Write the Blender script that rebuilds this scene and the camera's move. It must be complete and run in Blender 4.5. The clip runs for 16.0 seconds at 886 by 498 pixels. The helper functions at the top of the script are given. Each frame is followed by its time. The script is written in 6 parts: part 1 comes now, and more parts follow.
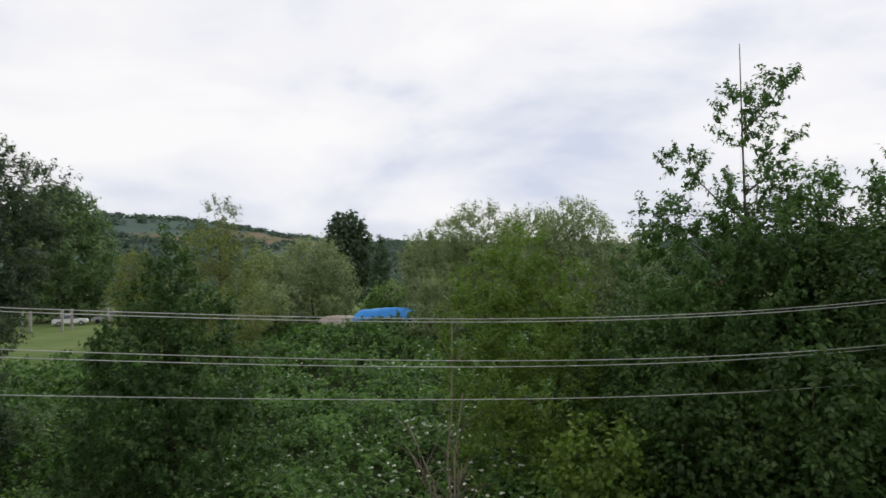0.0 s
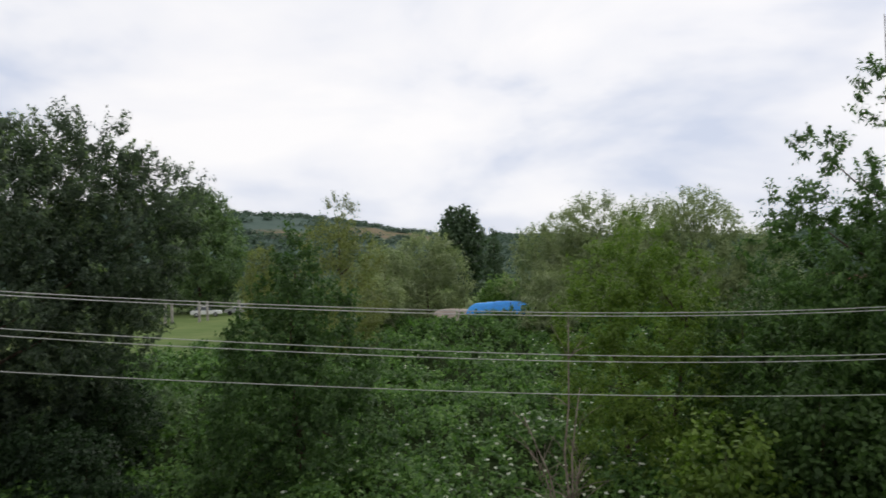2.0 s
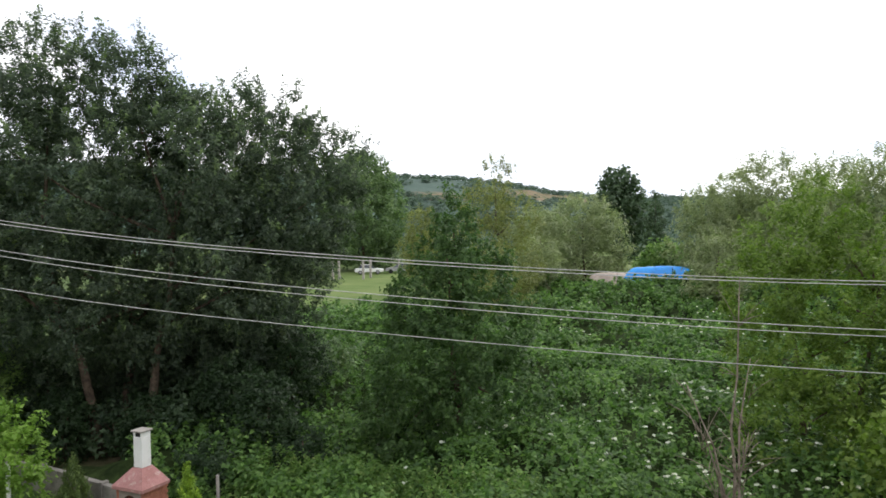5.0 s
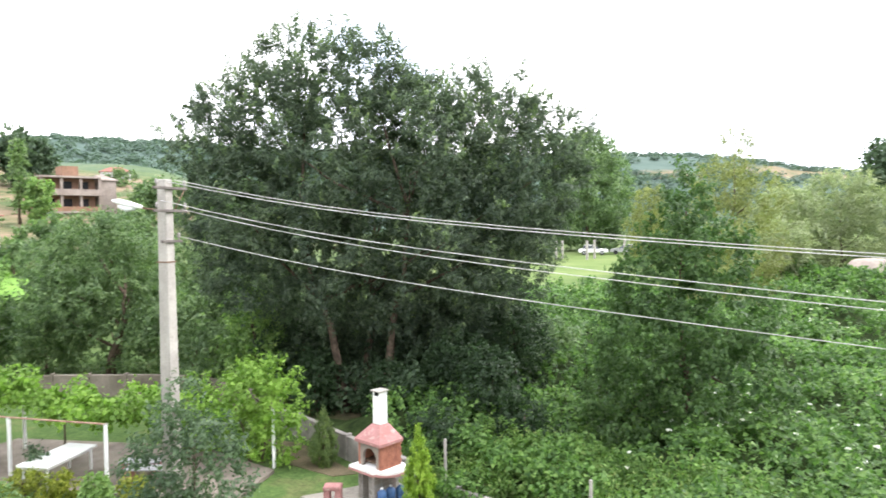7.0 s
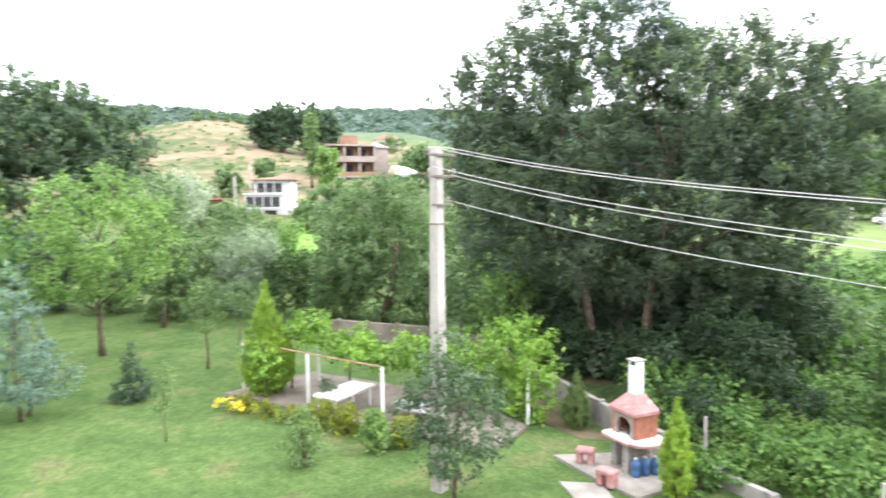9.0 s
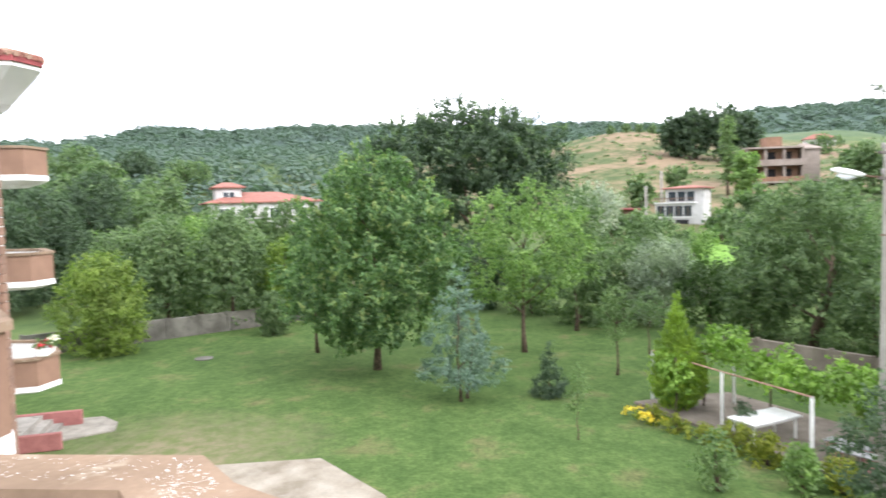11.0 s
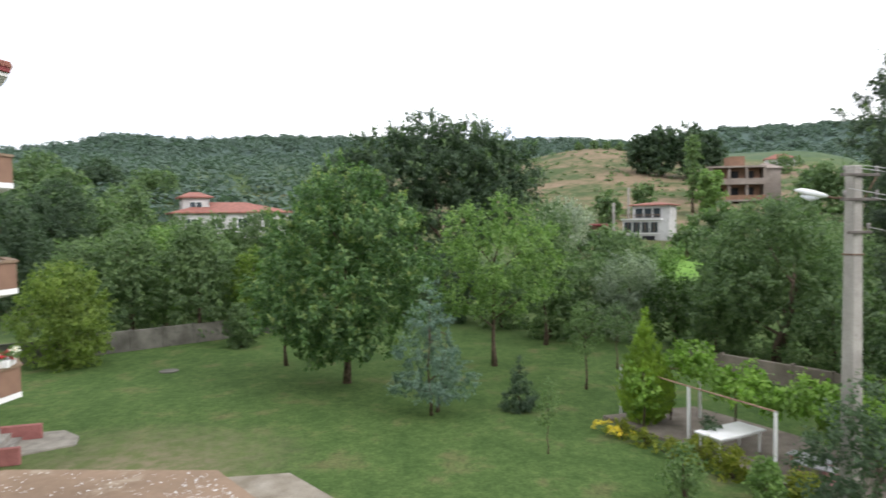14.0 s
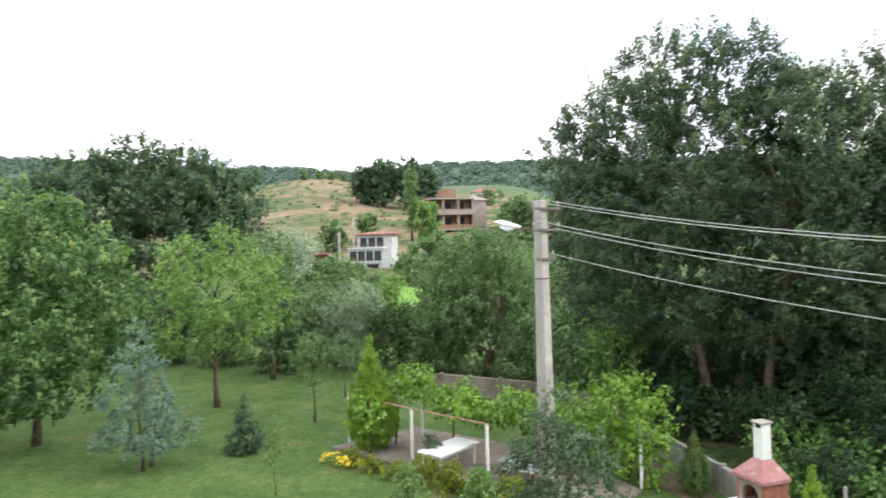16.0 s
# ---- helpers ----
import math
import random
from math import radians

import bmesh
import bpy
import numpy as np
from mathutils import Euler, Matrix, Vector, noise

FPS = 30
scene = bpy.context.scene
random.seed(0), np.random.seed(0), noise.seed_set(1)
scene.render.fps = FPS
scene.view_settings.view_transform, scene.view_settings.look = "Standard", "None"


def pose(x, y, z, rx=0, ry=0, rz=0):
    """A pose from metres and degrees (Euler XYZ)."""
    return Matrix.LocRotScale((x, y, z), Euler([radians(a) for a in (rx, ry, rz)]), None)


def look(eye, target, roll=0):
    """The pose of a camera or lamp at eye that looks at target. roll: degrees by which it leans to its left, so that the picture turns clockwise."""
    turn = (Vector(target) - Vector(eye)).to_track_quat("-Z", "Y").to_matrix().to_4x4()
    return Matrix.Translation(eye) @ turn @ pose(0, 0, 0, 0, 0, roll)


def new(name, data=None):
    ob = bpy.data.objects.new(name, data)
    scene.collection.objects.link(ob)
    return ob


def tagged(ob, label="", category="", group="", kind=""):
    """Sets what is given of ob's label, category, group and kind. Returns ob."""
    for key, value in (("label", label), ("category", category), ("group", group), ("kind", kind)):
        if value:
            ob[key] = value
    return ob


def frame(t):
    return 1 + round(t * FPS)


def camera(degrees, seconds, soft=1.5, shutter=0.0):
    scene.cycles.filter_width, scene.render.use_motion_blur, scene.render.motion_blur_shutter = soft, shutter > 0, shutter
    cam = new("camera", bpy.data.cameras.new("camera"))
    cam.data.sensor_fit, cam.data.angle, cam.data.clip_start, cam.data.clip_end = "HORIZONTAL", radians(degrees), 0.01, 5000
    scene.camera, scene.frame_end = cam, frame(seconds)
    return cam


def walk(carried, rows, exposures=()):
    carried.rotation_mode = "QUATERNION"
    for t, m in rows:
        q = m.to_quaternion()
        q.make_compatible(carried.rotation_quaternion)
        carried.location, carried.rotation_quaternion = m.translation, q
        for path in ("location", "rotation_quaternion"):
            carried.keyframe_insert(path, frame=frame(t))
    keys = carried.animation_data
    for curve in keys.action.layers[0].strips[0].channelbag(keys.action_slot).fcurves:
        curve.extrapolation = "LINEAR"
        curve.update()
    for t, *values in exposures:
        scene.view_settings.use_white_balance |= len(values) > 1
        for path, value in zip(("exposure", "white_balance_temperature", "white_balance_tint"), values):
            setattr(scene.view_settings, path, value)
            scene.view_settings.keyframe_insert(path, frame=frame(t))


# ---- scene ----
# ---- camera ----
cam = camera(65.9, 16.0, soft=1.6, shutter=0.4)
PATH = [
    (0.0, -0.004, -0.005, 7.456, 0.0, 2.295, 1.842),
    (0.5, -0.02, -0.031, 7.454, 1.869, 2.397, 1.802),
    (1.0, -0.028, -0.033, 7.455, 3.435, 2.364, 1.569),
    (1.5, -0.04, -0.027, 7.448, 5.145, 2.283, 1.439),
    (2.0, -0.056, -0.029, 7.455, 9.417, 2.073, 2.027),
    (2.5, -0.087, -0.047, 7.453, 13.274, 1.716, 1.761),
    (3.0, -0.126, -0.035, 7.454, 16.543, 1.09, 1.353),
    (3.5, -0.149, -0.05, 7.452, 18.88, 0.142, 1.289),
    (6.0, -0.117, -0.066, 7.363, 28.995, -1.464, 1.093),
    (6.5, -0.111, -0.044, 7.344, 35.373, -1.644, 0.95),
    (7.0, -0.192, -0.028, 7.323, 40.884, -2.062, 0.766),
    (7.5, -0.25, -0.069, 7.317, 44.486, -2.699, 0.844),
    (8.0, -0.287, -0.142, 7.333, 47.795, -3.626, 0.944),
    (8.5, -0.287, -0.189, 7.349, 51.805, -4.315, 0.77),
    (9.0, -0.295, -0.191, 7.352, 61.733, -4.846, 0.578),
    (9.5, -0.366, -0.16, 7.356, 70.523, -4.986, 0.847),
    (10.0, -0.384, -0.182, 7.354, 78.326, -4.76, 0.896),
    (12.5, -0.333, -0.477, 7.372, 109.493, -1.426, 2.633),
    (13.0, -0.319, -0.472, 7.372, 105.195, -1.768, 1.529),
    (13.5, -0.315, -0.465, 7.368, 99.255, -1.967, 1.262),
    (14.0, -0.301, -0.445, 7.387, 92.434, -2.342, 0.868),
    (14.5, -0.424, -0.412, 7.415, 85.605, -2.78, 1.441),
    (15.0, -0.439, -0.39, 7.419, 80.641, -2.796, 1.729),
    (15.5, -0.476, -0.327, 7.433, 75.434, -1.576, 1.954),
    (16.0, -0.466, -0.274, 7.445, 69.897, -0.405, 1.722),
]
EXPOSURES = [(0.0, -0.62, 6540, 12), (1.5, -0.59, 6540, 12), (3.5, -0.55, 6540, 12), (6.0, 0.93, 6500, 13), (7.0, 1.5, 6440, 14), (8.0, 1.69, 6380, 15),
             (9.0, 1.86, 6320, 16), (10.0, 1.8, 6320, 16), (12.5, 0.32, 6390, 12), (13.5, 0.29, 6390, 12), (14.5, 0.5, 6400, 13), (15.0, 0.66, 6400, 13), (16.0, 0.96, 6400, 13)]
walk(cam, [(t, pose(x, y, z, 90 + pitch, roll, yaw)) for t, x, y, z, yaw, pitch, roll in PATH], EXPOSURES)

# ---- world and light: an overcast afternoon ----
SUN_EL, SUN_AZ = radians(33), radians(25)
world = bpy.data.worlds.new("overcast_sky")
world.use_nodes = True
scene.world = world
wt = world.node_tree
wt.nodes.clear()


def wnode(kind, **kw):
    n = wt.nodes.new(kind)
    for k, v in kw.items():
        n.inputs[k].default_value = v
    return n


out = wt.nodes.new("ShaderNodeOutputWorld")
sky = wt.nodes.new("ShaderNodeTexSky")
sky.sky_type, sky.sun_disc = "NISHITA", False
sky.sun_elevation, sky.sun_rotation = SUN_EL, SUN_AZ
bg_sky = wnode("ShaderNodeBackground", Strength=0.08)
wt.links.new(sky.outputs[0], bg_sky.inputs[0])
co = wt.nodes.new("ShaderNodeTexCoord")
flat = wt.nodes.new("ShaderNodeMapping")
flat.inputs["Scale"].default_value = (1.0, 1.0, 2.6)
flat.inputs["Location"].default_value = (0.35, 0.1, 0.2)
wt.links.new(co.outputs["Generated"], flat.inputs[0])
cloud = wnode("ShaderNodeTexNoise", Scale=2.3, Detail=5.0, Roughness=0.5, Distortion=0.25)
wt.links.new(flat.outputs[0], cloud.inputs["Vector"])
ramp = wt.nodes.new("ShaderNodeValToRGB")
ramp.color_ramp.elements[0].position, ramp.color_ramp.elements[0].color = 0.36, (0.62, 0.69, 0.83, 1)
ramp.color_ramp.elements[1].position, ramp.color_ramp.elements[1].color = 0.62, (1.0, 1.0, 1.0, 1)
mid = ramp.color_ramp.elements.new(0.5)
mid.color = (0.90, 0.92, 0.96, 1)
wt.links.new(cloud.outputs[0], ramp.inputs[0])
bg_cloud = wnode("ShaderNodeBackground", Strength=1.55)
wt.links.new(ramp.outputs[0], bg_cloud.inputs[0])
mixw = wnode("ShaderNodeMixShader", Fac=0.93)
wt.links.new(bg_sky.outputs[0], mixw.inputs[1])
wt.links.new(bg_cloud.outputs[0], mixw.inputs[2])
wt.links.new(mixw.outputs[0], out.inputs[0])

sun = new("sun", bpy.data.lights.new("sun", "SUN"))
sun.data.energy, sun.data.angle, sun.data.color = 1.6, radians(30), (1.0, 0.97, 0.92)
sun.matrix_basis = look((60 * math.sin(SUN_AZ) * math.cos(SUN_EL), 60 * math.cos(SUN_AZ) * math.cos(SUN_EL), 60 * math.sin(SUN_EL)), (0, 0, 0))


# ---- materials ----
def principled(name, rough=0.8, spec=0.3, metal=0.0):
    m = bpy.data.materials.new(name)
    m.use_nodes = True
    nt = m.node_tree
    b = nt.nodes["Principled BSDF"]
    b.inputs["Roughness"].default_value = rough
    b.inputs["Specular IOR Level"].default_value = spec
    b.inputs["Metallic"].default_value = metal
    return m, nt, b


def noise_node(nt, scale, detail=4.0, rough=0.55, vec=None):
    n = nt.nodes.new("ShaderNodeTexNoise")
    n.inputs["Scale"].default_value, n.inputs["Detail"].default_value, n.inputs["Roughness"].default_value = scale, detail, rough
    if vec is None:
        vec = nt.nodes.new("ShaderNodeTexCoord").outputs["Object"]
    nt.links.new(vec, n.inputs["Vector"])
    return n


def ramp_node(nt, fac, stops):
    r = nt.nodes.new("ShaderNodeValToRGB")
    el = r.color_ramp.elements
    for i, (p, c) in enumerate(stops):
        e = el[i] if i < 2 else el.new(p)
        e.position, e.color = p, (*c, 1)
    nt.links.new(fac, r.inputs[0])
    return r


def mix_col(nt, fac, a, b, kind="MIX"):
    m = nt.nodes.new("ShaderNodeMix")
    m.data_type, m.blend_type = "RGBA", kind
    if isinstance(fac, float):
        m.inputs[0].default_value = fac
    else:
        nt.links.new(fac, m.inputs[0])
    for sock, v in ((m.inputs[6], a), (m.inputs[7], b)):
        if isinstance(v, tuple):
            sock.default_value = (*v, 1)
        else:
            nt.links.new(v, sock)
    return m.outputs[2]


def bump(nt, b, height, strength=0.3, dist=0.02):
    n = nt.nodes.new("ShaderNodeBump")
    n.inputs["Strength"].default_value, n.inputs["Distance"].default_value = strength, dist
    nt.links.new(height, n.inputs["Height"])
    nt.links.new(n.outputs[0], b.inputs["Normal"])


def weathered(name, light, dark, scale=1.5, fine=30.0, rough=0.85, spec=0.25, relief=0.25, stain=None, metal=0.0, lo=0.35, hi=0.65, grain=0.8, stain_at=0.55):
    """Two-scale mottled surface: broad tone changes, fine grain, optional stains."""
    m, nt, b = principled(name, rough, spec, metal)
    big, small = noise_node(nt, scale, 5), noise_node(nt, fine, 4)
    c = ramp_node(nt, big.outputs[0], [(lo, dark), (hi, light)]).outputs[0]
    g = ramp_node(nt, small.outputs[0], [(0.3, (0.78, 0.78, 0.78)), (0.7, (1.1, 1.1, 1.1))]).outputs[0]
    c = mix_col(nt, grain, c, g, "MULTIPLY")
    if stain:
        s = noise_node(nt, scale * 2.3, 8, 0.7)
        k = ramp_node(nt, s.outputs[0], [(stain_at, (0, 0, 0)), (stain_at + 0.1, (1, 1, 1))])
        c = mix_col(nt, k.outputs[0], c, stain)
    nt.links.new(c, b.inputs["Base Color"])
    bump(nt, b, small.outputs[0], relief, 0.01)
    return m


def foliage(name, a, b_col, tip=None, trans=0.42, rough=0.55):
    """Leaves that vary one by one, clump by clump, and let light through."""
    m, nt, b = principled(name, rough, 0.35)
    geo = nt.nodes.new("ShaderNodeNewGeometry")
    c = ramp_node(nt, geo.outputs["Random Per Island"], [(0.0, a), (0.75, b_col), (1.0, tip or b_col)]).outputs[0]
    big = noise_node(nt, 0.55, 3)
    g = ramp_node(nt, big.outputs[0], [(0.3, (0.68, 0.72, 0.7)), (0.7, (1.2, 1.18, 1.05))]).outputs[0]
    c = mix_col(nt, 1.0, c, g, "MULTIPLY")
    nt.links.new(c, b.inputs["Base Color"])
    t = nt.nodes.new("ShaderNodeBsdfTranslucent")
    warm = mix_col(nt, 1.0, c, (1.0, 1.25, 0.75), "MULTIPLY")
    nt.links.new(warm, t.inputs[0])
    mx = nt.nodes.new("ShaderNodeMixShader")
    mx.inputs[0].default_value = trans
    nt.links.new(b.outputs[0], mx.inputs[1])
    nt.links.new(t.outputs[0], mx.inputs[2])
    nt.links.new(mx.outputs[0], nt.nodes["Material Output"].inputs[0])
    return m


LEAF = {
    "ash": foliage("ash_leaves", (0.052, 0.077, 0.052), (0.101, 0.14, 0.092), (0.149, 0.194, 0.113)),
    # darkened copy of the ivy green, shade put into the leaf colour
    "shade": foliage("ivy_leaves_shade_tone", (0.022, 0.045, 0.02), (0.045, 0.082, 0.034)),
    "conifer": foliage("dark_thuja_leaves", (0.05, 0.09, 0.022), (0.11, 0.17, 0.04), (0.18, 0.24, 0.06), trans=0.2),
    # paler ash colour that puts the lit crown tops into the leaves
    "ashtip": foliage("lit_ash_tips", (0.10, 0.15, 0.075), (0.17, 0.235, 0.11), (0.22, 0.29, 0.11)),
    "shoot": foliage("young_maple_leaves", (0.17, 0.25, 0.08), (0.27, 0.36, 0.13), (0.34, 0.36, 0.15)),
    "ivy": foliage("ivy_leaves", (0.044, 0.091, 0.031), (0.098, 0.172, 0.055)),
    "willow": foliage("willow_leaves", (0.18, 0.215, 0.115), (0.33, 0.365, 0.21)),
    "yellowwillow": foliage("yellow_willow_leaves", (0.145, 0.165, 0.055), (0.26, 0.275, 0.1)),
    "dark": foliage("dark_leaves", (0.05, 0.085, 0.052), (0.098, 0.148, 0.084)),
    "spruce": foliage("spruce_needles", (0.04, 0.075, 0.045), (0.085, 0.135, 0.075), trans=0.25),
    "bright": foliage("bright_leaves", (0.118, 0.2, 0.058), (0.225, 0.35, 0.11), (0.31, 0.435, 0.14)),
    "lime": foliage("lime_leaves", (0.095, 0.16, 0.025), (0.185, 0.27, 0.05)),
    "goldgreen": foliage("gold_green_leaves", (0.12, 0.18, 0.035), (0.23, 0.31, 0.07)),
    "walnut": foliage("walnut_leaves", (0.05, 0.105, 0.03), (0.105, 0.19, 0.055), (0.15, 0.25, 0.07)),
    "maple": foliage("maple_leaves", (0.07, 0.14, 0.055), (0.145, 0.25, 0.092), (0.25, 0.36, 0.14)),
    "mid": foliage("green_leaves", (0.086, 0.145, 0.066), (0.178, 0.255, 0.115)),
    "bramble": foliage("bramble_leaves", (0.055, 0.122, 0.034), (0.138, 0.252, 0.062), (0.198, 0.324, 0.086)),
    "blue": foliage("glaucous_leaves", (0.13, 0.2, 0.17), (0.23, 0.325, 0.28)),
    "silver": foliage("silvery_leaves", (0.176, 0.22, 0.165), (0.33, 0.385, 0.297)),
    "thuja": foliage("golden_thuja_leaves", (0.15, 0.26, 0.025), (0.28, 0.43, 0.04), (0.4, 0.52, 0.07), trans=0.3),
    "vine": foliage("vine_leaves", (0.143, 0.264, 0.039), (0.286, 0.44, 0.088)),
    "hedge": foliage("hedge_leaves", (0.14, 0.18, 0.02), (0.32, 0.34, 0.05)),
    "grass": foliage("grass_blades", (0.06, 0.13, 0.02), (0.13, 0.23, 0.05), (0.2, 0.26, 0.08)),
    "flower": foliage("white_blossom", (0.62, 0.64, 0.55), (0.8, 0.8, 0.74), trans=0.2),
    "yellowflower": foliage("yellow_blossom", (0.6, 0.45, 0.03), (0.75, 0.6, 0.05), trans=0.2),
    "redflower": foliage("red_blossom", (0.5, 0.03, 0.04), (0.65, 0.08, 0.1), trans=0.2),
    "youngdark": foliage("young_dark_leaves", (0.06, 0.10, 0.055), (0.13, 0.19, 0.11)),
    "thicket": foliage("thicket_leaves", (0.04, 0.08, 0.022), (0.085, 0.15, 0.042)),
    "palesilver": foliage("pale_silver_leaves", (0.28, 0.31, 0.27), (0.46, 0.49, 0.43)),
    "poplar": foliage("poplar_leaves", (0.108, 0.18, 0.072), (0.204, 0.288, 0.12)),
}
BARK = weathered("bark", (0.16, 0.12, 0.085), (0.06, 0.045, 0.033), 6, 40, 0.95, 0.1, 0.8)
DRYTWIG = weathered("dry_twigs", (0.30, 0.25, 0.2), (0.16, 0.13, 0.1), 5, 40, 0.95, 0.1)
CONCRETE = weathered("old_concrete", (0.34, 0.32, 0.285), (0.2, 0.185, 0.165), 1.2, 25, 0.95, 0.15, 0.4, (0.16, 0.15, 0.13))
DUSTPAVE = weathered("soil_strewn_concrete", (0.36, 0.325, 0.265), (0.21, 0.18, 0.135), 0.9, 18, 0.95, 0.15, 0.4, (0.27, 0.245, 0.2))
DARKCONC = weathered("damp_stained_concrete", (0.19, 0.18, 0.155), (0.1, 0.095, 0.08), 1.0, 22, 0.95, 0.15, 0.4, (0.075, 0.08, 0.06))
PATIO = weathered("soiled_patio_concrete", (0.25, 0.215, 0.175), (0.13, 0.11, 0.088), 0.8, 16, 0.95, 0.15, 0.4, (0.17, 0.15, 0.115))
POLECONC = weathered("pole_concrete", (0.42, 0.395, 0.355), (0.3, 0.28, 0.25), 1.8, 30, 0.9, 0.2, 0.3, (0.3, 0.28, 0.25))
PAVING = weathered("pale_paving", (0.34, 0.315, 0.27), (0.2, 0.185, 0.155), 1.5, 18, 0.95, 0.15, 0.4, (0.25, 0.23, 0.2))
WHITEWALL = weathered("white_render", (0.86, 0.86, 0.85), (0.80, 0.80, 0.79), 0.7, 60, 0.9, 0.2, 0.08, grain=0.15)
BROWNWALL = weathered("brown_render", (0.275, 0.17, 0.12), (0.225, 0.138, 0.098), 1.6, 70, 0.92, 0.15, 0.15, (0.40, 0.35, 0.31), grain=0.25, stain_at=0.68)
RIMCAP = weathered("tan_coping", (0.28, 0.20, 0.138), (0.19, 0.135, 0.092), 2.5, 45, 0.92, 0.15, 0.25, (0.33, 0.27, 0.2), grain=0.45)
SOFFIT = weathered("soffit_paint", (0.74, 0.73, 0.70), (0.66, 0.65, 0.62), 0.9, 50, 0.9, 0.2, 0.06, grain=0.15)
REDTRIM = weathered("dark_red_paint", (0.30, 0.07, 0.07), (0.2, 0.045, 0.045), 3, 40, 0.7, 0.3)
FADEDRED = weathered("faded_red_render", (0.36, 0.15, 0.14), (0.27, 0.11, 0.1), 3, 40, 0.85, 0.2)
REDTILE = weathered("red_roof_tile", (0.34, 0.15, 0.115), (0.22, 0.10, 0.08), 2, 12, 0.85, 0.2, 0.6)
PINKPAINT = weathered("faded_red_paint", (0.45, 0.23, 0.215), (0.34, 0.165, 0.15), 2.5, 30, 0.85, 0.2, 0.3, (0.46, 0.33, 0.29))
BRICKRED = weathered("red_brick", (0.40, 0.17, 0.11), (0.27, 0.11, 0.075), 8, 60, 0.9, 0.15, 0.4)
HOLLOWBRICK = weathered("hollow_brick", (0.31, 0.185, 0.125), (0.22, 0.135, 0.09), 0.8, 5, 0.95, 0.1, 0.4)
RAWCONC = weathered("raw_concrete", (0.34, 0.29, 0.25), (0.24, 0.20, 0.17), 0.5, 4, 0.95, 0.1, 0.3)
HOUSEWHITE = weathered("dull_white_render", (0.58, 0.57, 0.55), (0.45, 0.44, 0.42), 0.5, 8, 0.9, 0.2, 0.1, (0.36, 0.35, 0.33), grain=0.3)
WHITEPAINT = weathered("white_paint", (0.80, 0.80, 0.78), (0.70, 0.70, 0.67), 2, 40, 0.7, 0.3, 0.06, grain=0.2)
GREYSTEEL = weathered("grey_steel", (0.42, 0.42, 0.42), (0.3, 0.3, 0.3), 4, 40, 0.5, 0.5, 0.1, metal=0.6)
RUST = weathered("rusty_iron", (0.20, 0.13, 0.09), (0.12, 0.075, 0.05), 8, 50, 0.85, 0.2, 0.3)
GREYIRON = weathered("dull_grey_iron", (0.16, 0.14, 0.125), (0.1, 0.085, 0.075), 6, 50, 0.75, 0.3, 0.2)
PALERUST = weathered("faded_rusty_pipe", (0.42, 0.27, 0.2), (0.28, 0.17, 0.12), 5, 40, 0.8, 0.25, 0.2)
WIRE = weathered("weathered_cable", (0.62, 0.60, 0.57), (0.45, 0.44, 0.42), 2, 30, 0.6, 0.4, 0.05)
DARKIN = weathered("dark_opening", (0.02, 0.02, 0.022), (0.012, 0.012, 0.014), 2, 20, 0.6, 0.3)
BLUETARP = weathered("blue_tarpaulin", (0.03, 0.37, 0.92), (0.02, 0.28, 0.78), 0.8, 6, 0.4, 0.5, 0.5)
BEIGETARP = weathered("beige_tarpaulin", (0.522, 0.435, 0.362), (0.377, 0.304, 0.254), 0.8, 6, 0.6, 0.4, 0.5)
GLASS = weathered("window_glass", (0.05, 0.06, 0.07), (0.03, 0.04, 0.045), 1, 5, 0.1, 0.8, 0.0)
LAMPGLASS = weathered("lamp_cover", (0.75, 0.77, 0.78), (0.65, 0.67, 0.68), 3, 30, 0.3, 0.5, 0.0)
SOIL = weathered("dry_soil", (0.17, 0.135, 0.085), (0.09, 0.085, 0.045), 1.5, 20, 1.0, 0.1, 0.5)
PVC = weathered("white_pvc", (0.72, 0.68, 0.66), (0.64, 0.60, 0.58), 2, 40, 0.45, 0.4, 0.03, grain=0.15)
ORNAMENT = weathered("grey_relief", (0.36, 0.33, 0.31), (0.25, 0.23, 0.22), 12, 60, 0.85, 0.2, 0.3)
BLUEDRUM = weathered("blue_plastic", (0.06, 0.14, 0.3), (0.04, 0.1, 0.22), 3, 30, 0.5, 0.4, 0.1)


# ---- builders ----
def part(name, bm, material, parent=None, label=""):
    me = bpy.data.meshes.new(name)
    bm.to_mesh(me)
    bm.free()
    me.materials.append(material)
    ob = new(name, me)
    ob.parent = parent
    return tagged(ob, label)


def thing(name, label, category, at=(0, 0, 0), turn=0.0, group="", kind=""):
    ob = new(name)
    ob.matrix_basis = pose(*at, 0, 0, turn)
    return tagged(ob, label, category, group, kind)


def box(bm, x0, y0, z0, x1, y1, z1, bevel=0.0, m=None):
    n = bmesh.ops.create_cube(bm, size=1)["verts"]
    for v in n:
        v.co = Vector((x0 + (v.co.x + 0.5) * (x1 - x0), y0 + (v.co.y + 0.5) * (y1 - y0), z0 + (v.co.z + 0.5) * (z1 - z0)))
    if bevel:
        es = list({e for v in n for e in v.link_edges})
        r = bmesh.ops.bevel(bm, geom=es, offset=bevel, segments=1, affect="EDGES")
        n = list({v for f in r["faces"] for v in f.verts} | {v for v in n if v.is_valid})
    if m is not None:
        bmesh.ops.transform(bm, matrix=m, verts=n)
    return bm


def boxed(*a, **k):
    return box(bmesh.new(), *a, **k)


